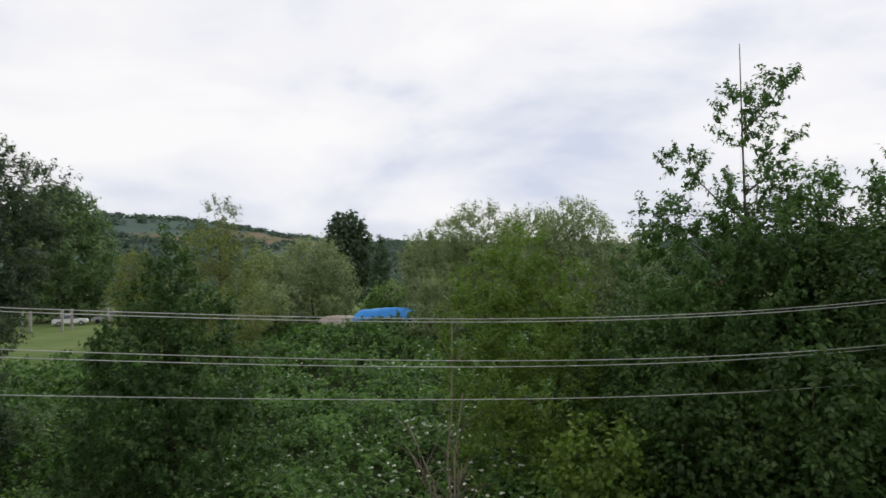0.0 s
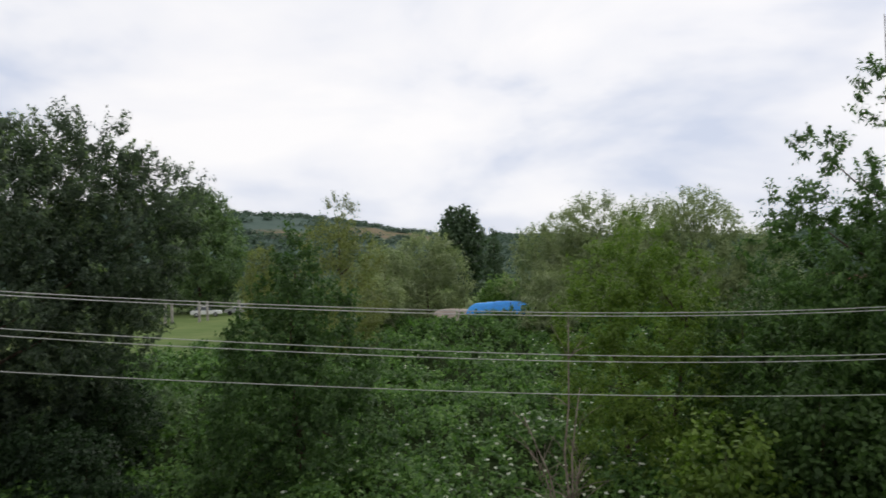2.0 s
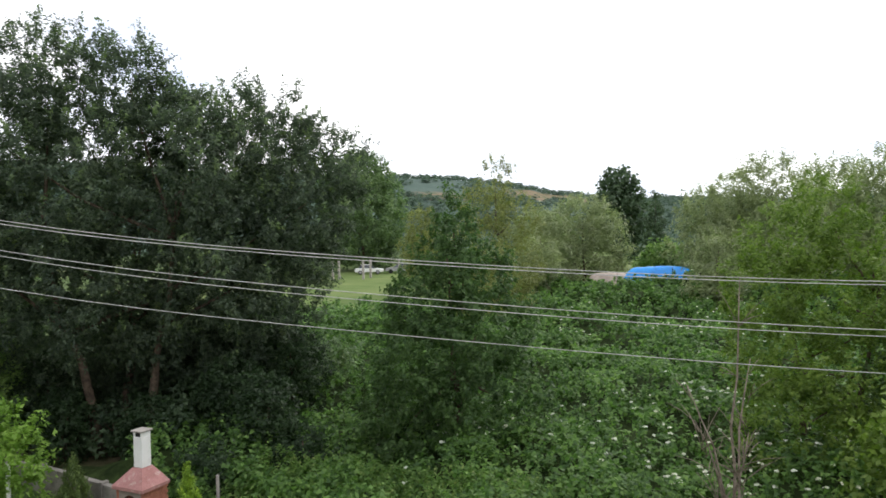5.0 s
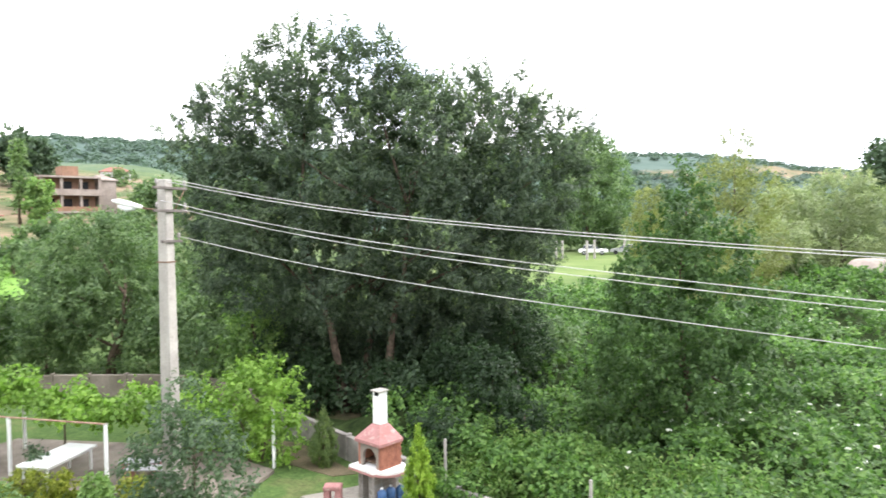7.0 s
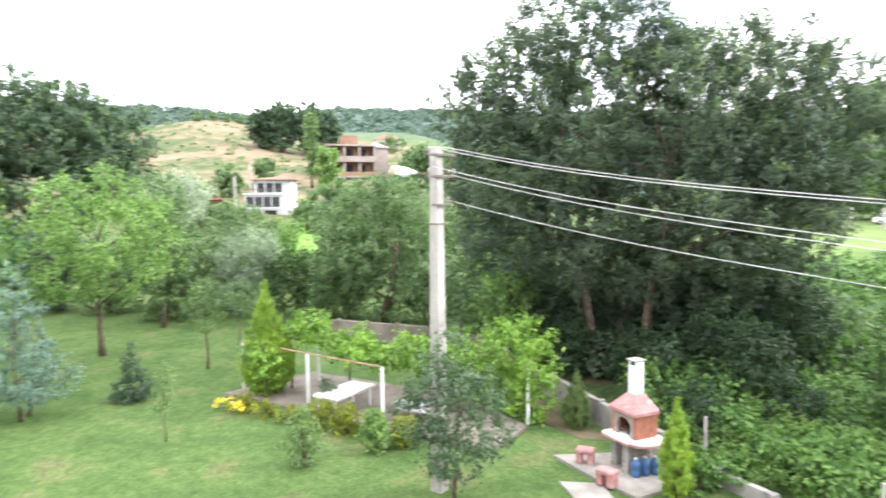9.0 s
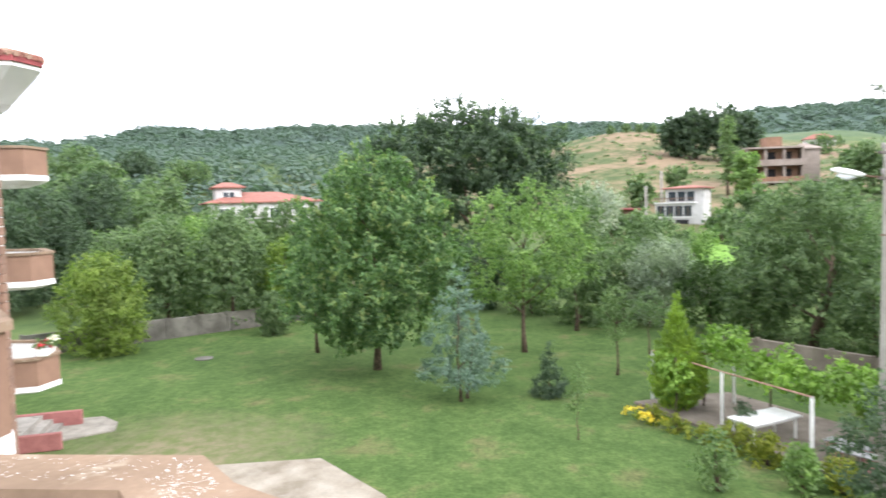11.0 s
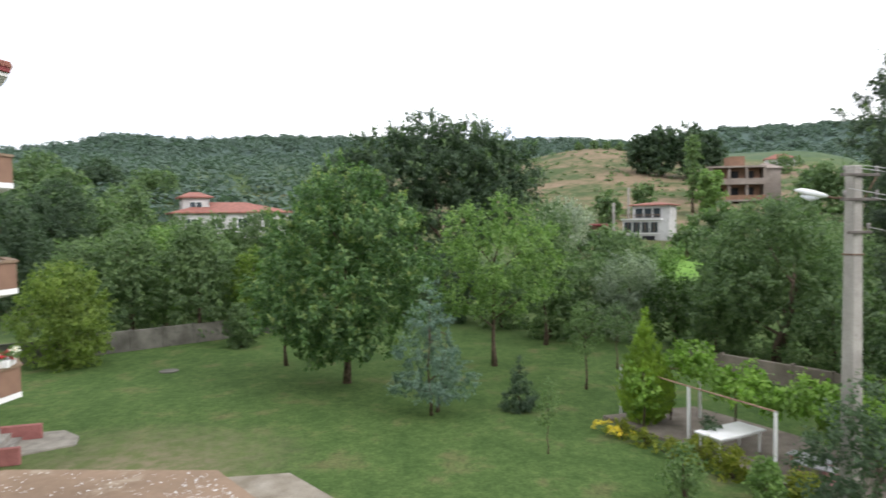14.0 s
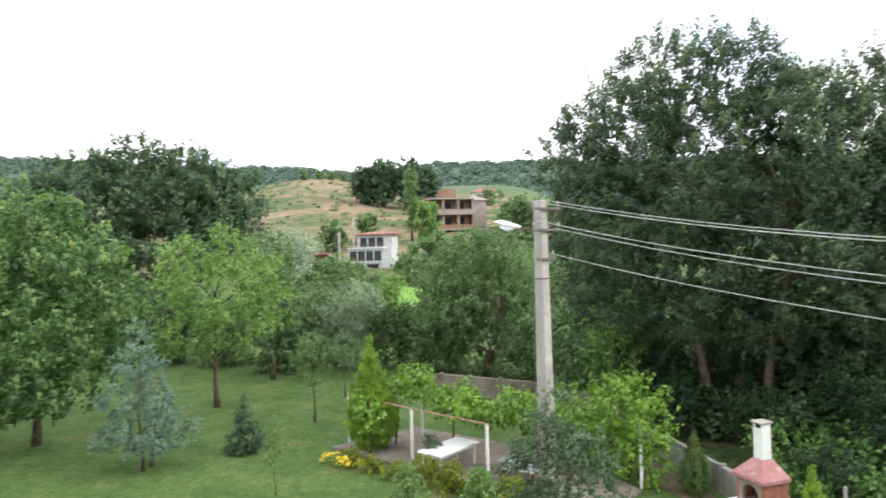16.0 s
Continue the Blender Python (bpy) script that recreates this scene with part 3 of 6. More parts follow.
# these shrubs carry the ash's shade in their leaf colour
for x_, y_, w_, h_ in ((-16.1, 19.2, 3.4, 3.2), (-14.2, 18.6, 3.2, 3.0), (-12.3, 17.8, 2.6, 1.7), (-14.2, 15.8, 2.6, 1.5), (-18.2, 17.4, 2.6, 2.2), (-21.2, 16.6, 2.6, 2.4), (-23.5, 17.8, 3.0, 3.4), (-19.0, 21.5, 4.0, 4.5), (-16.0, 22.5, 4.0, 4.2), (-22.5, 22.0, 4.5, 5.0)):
    shrub("leafy undergrowth below the ash, its shade put into the leaf colour", (x_, y_, 0), w_, h_, "shade", clump=0.36, per=22, length=0.17, width=0.1, spacing=0.42, n=8, group="shaded undergrowth")
# yellow-green young tree in the thicket
tree("yellow-green bushy tree in the thicket", at(-7.0, 24),
     [(0.1, 0, 8.0, 1.1, 1.1, 1.0), (-0.9, 0.2, 7.1, 1.3, 1.3, 1.1), (1.2, 0, 6.9, 1.3, 1.3, 1.1), (-1.4, 0, 5.5, 1.4, 1.4, 1.3), (0.4, -0.5, 5.4, 1.6, 1.6, 1.4), (1.9, 0, 5.0, 1.3, 1.3, 1.3),
      (-1.2, -0.6, 3.6, 1.5, 1.5, 1.4), (0.8, -0.9, 3.2, 1.8, 1.7, 1.5), (-0.8, -1.2, 1.6, 1.7, 1.7, 1.5), (1.6, -0.6, 1.5, 1.8, 1.6, 1.4)],
     "lime", 0.12, 0.42, 30, 0.17, 0.085, spacing=0.46, stems=2)
# walnut
tree("walnut tree with an open leafy top", at(-24.6, 22.8),
     [(-0.12, 0, 11.95, 0.6, 0.6, 0.84), (1.32, 0.24, 12.79, 0.48, 0.48, 0.84), (-1.8, 0, 10.51, 0.6, 0.6, 0.6), (1.2, 0, 10.75, 0.6, 0.6, 0.96), (0, 0, 9.31, 1.08, 0.96, 1.08), (-2.4, 0, 8.83, 0.84, 0.84, 0.96),
      (1.92, 0, 9.31, 0.84, 0.84, 1.08), (0.96, -0.36, 7.99, 2.04, 1.92, 1.44), (-2.04, -0.24, 7.51, 1.8, 1.68, 1.32), (-0.36, -0.96, 6.07, 2.4, 2.28, 1.8), (2.88, -0.72, 6.67, 2.28, 2.16, 1.8),
      (-2.4, -0.96, 4.51, 2.04, 2.04, 1.8), (1.68, -1.68, 4.03, 2.64, 2.4, 1.92), (-0.72, -1.92, 2.11, 2.4, 2.4, 1.92), (3.12, -1.68, 1.39, 2.4, 2.28, 1.92), (-2.88, -1.44, 1.15, 2.04, 2.04, 1.8)],
     "walnut", 0.1, 0.4, 34, 0.2, 0.09, stem_to=14.2, spacing=0.5, droop=0.5, inner=0.15, twigs=4)
tree("walnut tree beside the first one", at(-36.5, 23.5), [(0, 0, 9.38, 1.55, 1.55, 1.4), (-0.78, 0, 7.37, 1.86, 1.86, 1.86), (1.4, 0, 7.06, 2.33, 2.33, 1.86), (-1.4, -0.62, 4.58, 2.63, 2.48, 2.17), (1.24, -0.62, 2.72, 2.94, 2.94, 2.33), (-1.55, -0.93, 0.55, 2.94, 2.94, 2.33), (0.46, -0.93, -1.93, 3.1, 2.79, 2.17)],
     "walnut", 0.14, 0.5, 36, 0.22, 0.1, spacing=0.6, droop=0.5, twigs=4)
for b_, d_, w_, h_, lf in [(-14.5, 23, 4.2, 6.6, "thicket"), (-17.5, 27, 5, 7.4, "thicket"), (-19.5, 19.0, 4.0, 5.0, "thicket"), (-28.5, 18.5, 4.5, 5.4, "thicket"), (-13.0, 18.3, 3.6, 3.6, "lime"),
                           (-24.0, 18.5, 3.4, 4.0, "thicket"), (-33, 21.5, 4.6, 5.2, "thicket"), (-37, 22, 6, 8, "thicket"), (-21.5, 24, 6, 8.2, "thicket"), (-27, 23, 7, 9.4, "thicket"), (-32.5, 22, 7, 8.4, "thicket")]:
    shrub("dense green shrub of the thicket", at(b_, d_), w_, h_, lf, clump=0.42, per=22, length=0.17, width=0.1, spacing=0.48, group="thicket shrubs")

# garden trees
tree("full round maple with light new shoots on the lawn", (-31.3, -6.3, 0),
     [(0, 0, 9.1, 0.9, 0.9, 1.2), (-0.5, 0.9, 8.3, 1.2, 1.2, 1.2), (0.4, -0.9, 8.0, 1.3, 1.3, 1.3), (0.6, 1.8, 7.0, 1.6, 1.5, 1.4), (-0.3, -1.9, 6.6, 1.6, 1.6, 1.5), (1.2, 0, 6.6, 1.7, 1.8, 1.6),
      (0.8, 2.6, 5.2, 1.6, 1.6, 1.5), (0.6, -2.7, 4.8, 1.6, 1.6, 1.6), (1.9, 0.6, 4.8, 1.8, 1.8, 1.6), (-1.4, 0.3, 5.2, 2.0, 2.2, 1.8), (0.8, 2.2, 3.4, 1.6, 1.6, 1.2), (0.8, -2.3, 3.2, 1.6, 1.7, 1.2), (2.0, -0.4, 3.0, 1.6, 1.7, 1.2), (1.2, 0.9, 2.0, 1.4, 1.4, 0.9), (1.0, -0.9, 1.7, 1.1, 1.1, 0.7)],
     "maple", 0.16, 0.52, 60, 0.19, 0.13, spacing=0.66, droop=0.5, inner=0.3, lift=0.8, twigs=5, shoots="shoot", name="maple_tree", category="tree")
tree("light green fruit tree with open crown on the lawn", (-34.8, 0.6, 0),
     [(0, 0.6, 7.6, 1.1, 1.1, 0.9), (0, -1.2, 6.9, 1.3, 1.3, 1.0), (0, 1.9, 6.4, 1.2, 1.2, 1.0), (0.6, 0, 5.6, 1.9, 1.9, 1.4), (0, -2.2, 5.0, 1.3, 1.3, 1.1), (0, 2.4, 4.6, 1.3, 1.3, 1.1), (0.8, 0.8, 3.8, 1.5, 1.6, 1.0), (0.6, -1.4, 3.4, 1.4, 1.4, 0.8)],
     "bright", 0.13, 0.5, 30, 0.19, 0.10, spacing=0.56, droop=0.5, twigs=5)
tree("slender young tree behind the maple", (-35.2, -10.2, 0), auto_lobes(R_, 3.6, 1.8, 6.5, 8, 0.4), "maple", 0.1, 0.45, 26, 0.2, 0.13)
shrub("clipped dome-shaped shrub on the lawn", (-40.5, -14.4, 0), 2.3, 2.5, "mid", clump=0.3, per=30, length=0.15, width=0.09, n=8)
tree("glaucous blue-green young tree", (-26.3, -2.1, 0),
     [(0, 0, 4.4, 0.35, 0.35, 0.6), (0, -0.3, 3.6, 0.5, 0.5, 0.5), (0, 0.4, 3.2, 0.6, 0.6, 0.5), (0, -0.6, 2.4, 0.7, 0.7, 0.5), (0.2, 0.7, 2.1, 0.7, 0.7, 0.5), (0.3, 0, 1.4, 0.9, 1.0, 0.5), (0, -1.05, 1.15, 0.6, 0.6, 0.4), (0, 1.15, 1.1, 0.6, 0.6, 0.4), (0.6, 0.2, 0.9, 0.6, 0.7, 0.3)],
     "blue", 0.06, 0.3, 30, 0.14, 0.06, spacing=0.34, stems=2, twigs=4, lift=0.1)
tree("small young spruce on the lawn", (-26.7, 1.3, 0), [(0, 0, 1.9, 0.06, 0.06, 0.3), (0, 0, 1.45, 0.24, 0.24, 0.22), (0, 0, 1.0, 0.42, 0.42, 0.2), (0, 0, 0.55, 0.6, 0.6, 0.2), (0, 0, 0.2, 0.65, 0.65, 0.15)],
     "spruce", 0.05, 0.22, 40, 0.13, 0.035, droop=0.2, lift=0.0, name="spruce_tree", category="spruce")
tree("thin staked sapling on the lawn", (-21.7, 1.85, 0), [(0, 0, 2.0, 0.2, 0.2, 0.35), (0, 0.1, 1.5, 0.3, 0.3, 0.3), (0, -0.15, 1.2, 0.28, 0.28, 0.25)], "poplar", 0.025, 0.2, 14, 0.11, 0.05, name="sapling", category="tree")
tree("young fruit tree with upright twigs", (-29.9, 4.4, 0), [(0, 0, 3.3, 0.5, 0.5, 0.5), (0, -0.5, 2.8, 0.5, 0.5, 0.5), (0, 0.5, 2.7, 0.5, 0.5, 0.5), (0, 0, 2.1, 0.6, 0.6, 0.5)], "poplar", 0.06, 0.3, 22, 0.15, 0.06, droop=-0.4)
tree("young fruit tree by the hedge", (-34.0, 6.6, 0), [(0, 0, 2.6, 0.6, 0.6, 0.5), (0, 0.4, 1.9, 0.6, 0.6, 0.5)], "mid", 0.05, 0.3, 22, 0.14, 0.07)
tree("slim dark tree with pale seed heads on top", (-40.5, 3.8, 0), auto_lobes(R_, 4.8, 1.5, 8.3, 9, 0.5), "mid", 0.12, 0.5, 28, 0.22, 0.1)
tree("slim tree with silvery white top behind the lawn", at(82.7, 52), [(0, 0, 8.0, 1.2, 1.2, 0.9), (0, 0.9, 7.3, 1.2, 1.2, 0.9), (0, -1.0, 7.2, 1.2, 1.2, 0.9), (0, 0, 6.2, 1.6, 1.6, 1.0)], "palesilver", 0.1, 0.45, 30, 0.2, 0.09)
tree("greyish willow shrub behind the lawn", at(77.5, 43, 0), auto_lobes(R_, 5.5, 0.4, 5.0, 9, 0.3), "silver", 0.12, 0.5, 28, 0.24, 0.07, droop=0.5)
tree("broad dark-green tree behind the pergola", at(67.3, 39, 0), auto_lobes(R_, 9.0, 1.2, 7.9, 13, 0.2), "mid", 0.22, 0.55, 32, 0.2, 0.11, spacing=0.62, stems=2)
tree("great dark broadleaf tree behind the lawn", at(92.5, 62),
     [(0, -1.6, 14.0, 3.2, 3.2, 2.4), (0, 2.8, 13.2, 3.0, 3.0, 2.3), (0, 6.0, 11.4, 2.6, 2.6, 2.3), (0, -5.8, 12.4, 2.8, 2.8, 2.4), (0, -9, 10.4, 2.6, 2.6, 2.4), (1, 1, 11.3, 4.2, 4.2, 3), (1, -4, 10.6, 4, 4, 3), (1, 4.8, 8.4, 3.6, 3.6, 3), (1, -8, 7.6, 3.4, 3.4, 3), (2, 0, 6.5, 4.5, 4.5, 3.2)],
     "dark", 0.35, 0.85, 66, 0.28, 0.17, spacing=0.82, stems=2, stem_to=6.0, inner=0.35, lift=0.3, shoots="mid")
for b_, d_, w_, h_, lf in [(103.5, 62, 5.5, 9.5, "mid"), (112.5, 47, 6.0, 7.3, "mid"), (107.5, 58, 6, 8.0, "mid"), (110.8, 60, 6, 7.6, "mid"), (113.6, 60, 6, 7.6, "mid"), (117.5, 49, 6.5, 7.2, "mid"), (120.5, 52, 6, 6.4, "mid"), (108.3, 46, 3.4, 5.8, "lime"), (125.5, 64, 9, 9.0, "dark"), (115, 54, 6, 7.0, "bright"),
                           (110.5, 56, 6, 5.4, "mid"), (128.5, 60, 8, 8.5, "dark"), (122, 72, 9, 9.5, "dark")]:
    tree("green broadleaf tree along the back wall", at(b_, d_), auto_lobes(R_, w_, 0.6, h_, 10, 0.3), lf, 0.16, 0.6, 30, 0.25, 0.15, spacing=0.68, group="boundary trees")
for b_, d_, w_, h_, lf in [(96, 90, 10, 5, "mid"), (101, 100, 10, 5, "mid"), (117.5, 92, 10, 6.5, "mid"), (119.5, 80, 9, 6, "mid"), (121.5, 100, 11, 7.5, "mid"), (124, 85, 10, 7, "mid"), (127, 95, 11, 8, "dark"),
                           (118, 68, 7, 5.0, "mid"), (115.5, 130, 12, 6, "mid"), (119, 140, 12, 7, "dark"), (123, 135, 12, 8, "mid")]:
    tree("broadleaf tree on the far side of the fields", at(b_, d_), auto_lobes(R_, w_, 0.4, h_, 8, 0.3), lf, 0.2, 0.95, 26, 0.5, 0.3, spacing=1.05, group="field trees")
shrub("yellow-green rounded bush by the wall", at(122.0, 41, 0), 5.4, 5.3, "goldgreen", clump=0.5, per=34, length=0.2, width=0.1, droop=0.7, n=10)
# hedge-like thicket behind the boundary wall
for b_, d_, w_, h_, lf in [(84, 43, 5, 4.4, "mid"), (80.5, 45, 5, 5.0, "mid"), (74, 42, 5, 3.8, "thicket"), (59, 31, 3, 3.2, "mid"), (71, 40, 4.5, 4.0, "mid"), (63, 37, 5, 4.2, "mid"), (60.5, 33, 4, 4.6, "mid"), (57.5, 34, 5, 4.8, "mid"), (54, 33, 4.5, 4.0, "dark"),
                           (50, 34, 5, 4.0, "dark"), (56.2, 29.3, 3.4, 5.0, "bright"), (54.5, 29.5, 3.2, 2.6, "dark"), (51.5, 31, 3.5, 3.0, "dark"), (46, 29.5, 3.5, 2.4, "dark"), (43, 28, 3.6, 2.6, "dark"), (39, 25.5, 3.6, 2.2, "dark"), (43.5, 25, 3, 1.9, "dark"), (48, 27, 2.6, 1.5, "dark"), (46.5, 33, 5, 3.8, "dark"), (40.5, 32, 5, 3.8, "mid"), (36.5, 29, 5, 3.0, "mid"), (32, 31, 5, 2.7, "mid"), (28, 116, 11, 6, "dark"), (23.5, 116, 11, 6, "dark"), (33, 112, 11, 7, "dark"), (19, 84, 8, 5, "mid"), (88, 47, 5, 4.4, "mid"), (92, 50, 6, 5, "dark"), (96, 50, 6, 5, "mid"),
                           (78, 55, 7, 6.0, "mid"), (70, 58, 7, 5.5, "mid"), (66, 66, 8, 6.0, "mid"), (84, 62, 8, 6.5, "mid"), (62, 52, 8, 6.5, "mid"), (75, 70, 6, 3.2, "bright"), (56, 50, 8, 7, "mid"), (98, 75, 9, 5, "dark"), (103, 80, 9, 5, "mid")]:
    shrub("dense wild shrub behind the boundary wall", at(b_, d_), w_, h_, lf, clump=0.5, per=21, length=0.22, width=0.14, spacing=0.58, group="wild hedge")
# hill trees
tree("pale narrow poplar by the hillside houses", at(72.5, 108), auto_lobes(R_, 3.2, 1.0, 12.3, 9, 0.3), "poplar", 0.2, 0.7, 26, 0.5, 0.25)
tree("bright green tree by the unfinished house", at(71.2, 106), auto_lobes(R_, 4.4, 0.5, 6.2, 8, 0.3), "bright", 0.2, 0.8, 26, 0.5, 0.3)
for b_, d_, w_, h_ in [(76.2, 152, 8, 8.0), (74.8, 150, 9, 10.2), (72.8, 150, 7.5, 11.6), (71.4, 152, 8, 9.2)]:
    tree("dark oak on the hilltop", at(b_, d_), auto_lobes(R_, w_, 1.0, h_, 8, 0.1), "dark", 0.4, 1.1, 26, 0.7, 0.45, group="hill oaks")
for b_, d_, w_, h_ in [(78.0, 190, 2.4, 2.0), (79.0, 192, 2.0, 1.7), (80.0, 195, 2.6, 2.2), (81.2, 195, 2.0, 1.6), (73, 78, 6, 3.0), (79, 76, 7, 3.4), (81.5, 80, 7, 3.6), (70.5, 84, 7, 4.4), (67.0, 90, 6, 3.4), (65, 85, 7, 5), (83.5, 84, 7, 4.2), (76.2, 105, 3.6, 4.5), (87, 120, 5, 4), (64.2, 120, 7, 5), (63.0, 110, 8, 7), (60, 100, 9, 8), (66.0, 170, 8, 4), (90, 115, 8, 8), (57, 110, 9, 9), (79, 98, 5, 4)]:
    tree("low tree on the hillside", at(b_, d_), auto_lobes(R_, w_, 0.3, h_, 6, 0.2), "mid", 0.15, 0.9, 22, 0.55, 0.36, group="hillside trees")
def hill_scrub():
    """Tussocks and low bushes strewn over the dry hillside."""
    rng = np.random.default_rng(63)
    n = 420
    az, r = np.radians(rng.uniform(62, 92, n)), rng.uniform(95, 200, n)
    x, y = -r * np.sin(az), r * np.cos(az)
    c = np.stack([x, y, land(x, y) + 0.15], 1)
    ob = leaf_object("hill_scrub", *clump_leaves(rng, c, np.tile([0.0, 0.0, 1.0], (n, 1)), rng.uniform(0.4, 1.5, n), 40, 0.5, 0.3, 0.0, 0.5), LEAF["mid"], corners=3)
    tagged(ob, "low green bushes and tussocks on the dry hillside", "scrub", kind="stuff")


hill_scrub()
# young tree before the pole
tree("young dark-leaved tree beside the pole", (-13.9, 7.25, 0),
     [(0, 0, 3.6, 0.45, 0.45, 0.5), (-0.3, -0.2, 2.9, 0.7, 0.7, 0.6), (0.4, 0.3, 2.7, 0.7, 0.7, 0.6), (-0.5, -0.4, 2.1, 0.7, 0.7, 0.6), (0.5, 0.5, 1.8, 0.7, 0.7, 0.5), (0, 0, 1.4, 0.8, 0.8, 0.5), (-0.2, 0.3, 0.9, 0.6, 0.6, 0.4)],
     "youngdark", 0.035, 0.3, 30, 0.11, 0.055, spacing=0.33, stems=2, twigs=5)
tree("bright green leafy shrub at the pergola's corner", (-18.5, 12.1, 0),
     [(0.6, 0.2, 0.8, 0.8, 0.8, 0.8), (-0.6, 0.1, 0.9, 0.9, 0.9, 0.8), (0.9, 0.3, 1.7, 0.6, 0.6, 0.8), (0.2, -0.2, 1.9, 0.8, 0.8, 0.8), (-0.8, 0.2, 1.9, 0.8, 0.8, 0.7), (-0.2, 0.1, 2.6, 0.5, 0.5, 0.6), (0.7, 0.4, 2.5, 0.4, 0.4, 0.6), (-1.0, 0.0, 2.5, 0.4, 0.4, 0.5)],
     "vine", 0.05, 0.4, 26, 0.19, 0.1, spacing=0.42, lift=0.9, twigs=4, category="shrub", name="shrub", stems=3)
tree("bright green leafy shrub under the pole", (-20.9, 11.4, 0), [(0, 0, 0.7, 0.9, 0.8, 0.7), (0.5, 0.2, 1.5, 0.6, 0.6, 0.6), (-0.6, 0, 1.5, 0.7, 0.7, 0.6), (0.0, 0.1, 2.0, 0.4, 0.4, 0.5)],
     "vine", 0.05, 0.4, 24, 0.18, 0.1, spacing=0.44, lift=0.9, twigs=4, category="shrub", name="shrub", stems=2)


def thuja(place, w, h, leaf="thuja", label="golden-green conical thuja beside the patio"):
    lo = [(0, 0, h * f, w / 2 * r, w / 2 * r, h * 0.12) for f, r in ((0.08, 0.6), (0.18, 0.9), (0.29, 1.0), (0.41, 0.93), (0.53, 0.76), (0.65, 0.55), (0.76, 0.36), (0.86, 0.19), (0.94, 0.07))]
    return tree(label, place, lo, leaf, 0.05, 0.15, 36, 0.12, 0.022, droop=-1.6, spacing=0.145, name="thuja", category="conifer", group="golden thujas", limbs=False, twigs=3, lift=1.5)


thuja((-24.9, 5.7, 0), 1.95, 4.0)
thuja((-11.6, 12.1, 0), 0.78, 2.35)
thuja((-16.5, 13.1, 0), 0.85, 1.75, "conifer", "dark green young thuja by the low wall")

# bramble thicket beyond the fence
def thicket_top(x, y):
    b = 0.9 + 0.9 * smooth(15, 34, y) + 0.5 * np.sin(x * 0.55 + y * 0.23) * np.sin(y * 0.41) + 0.35 * np.sin(x * 1.3 + 2) * np.sin(y * 1.1 + x * 0.4)
    return land(x, y) + np.maximum(0.25, b) + 0.85 * smooth(42, 52, y) * (1 - smooth(0.27, 0.36, -x / np.maximum(y, 1.0)))


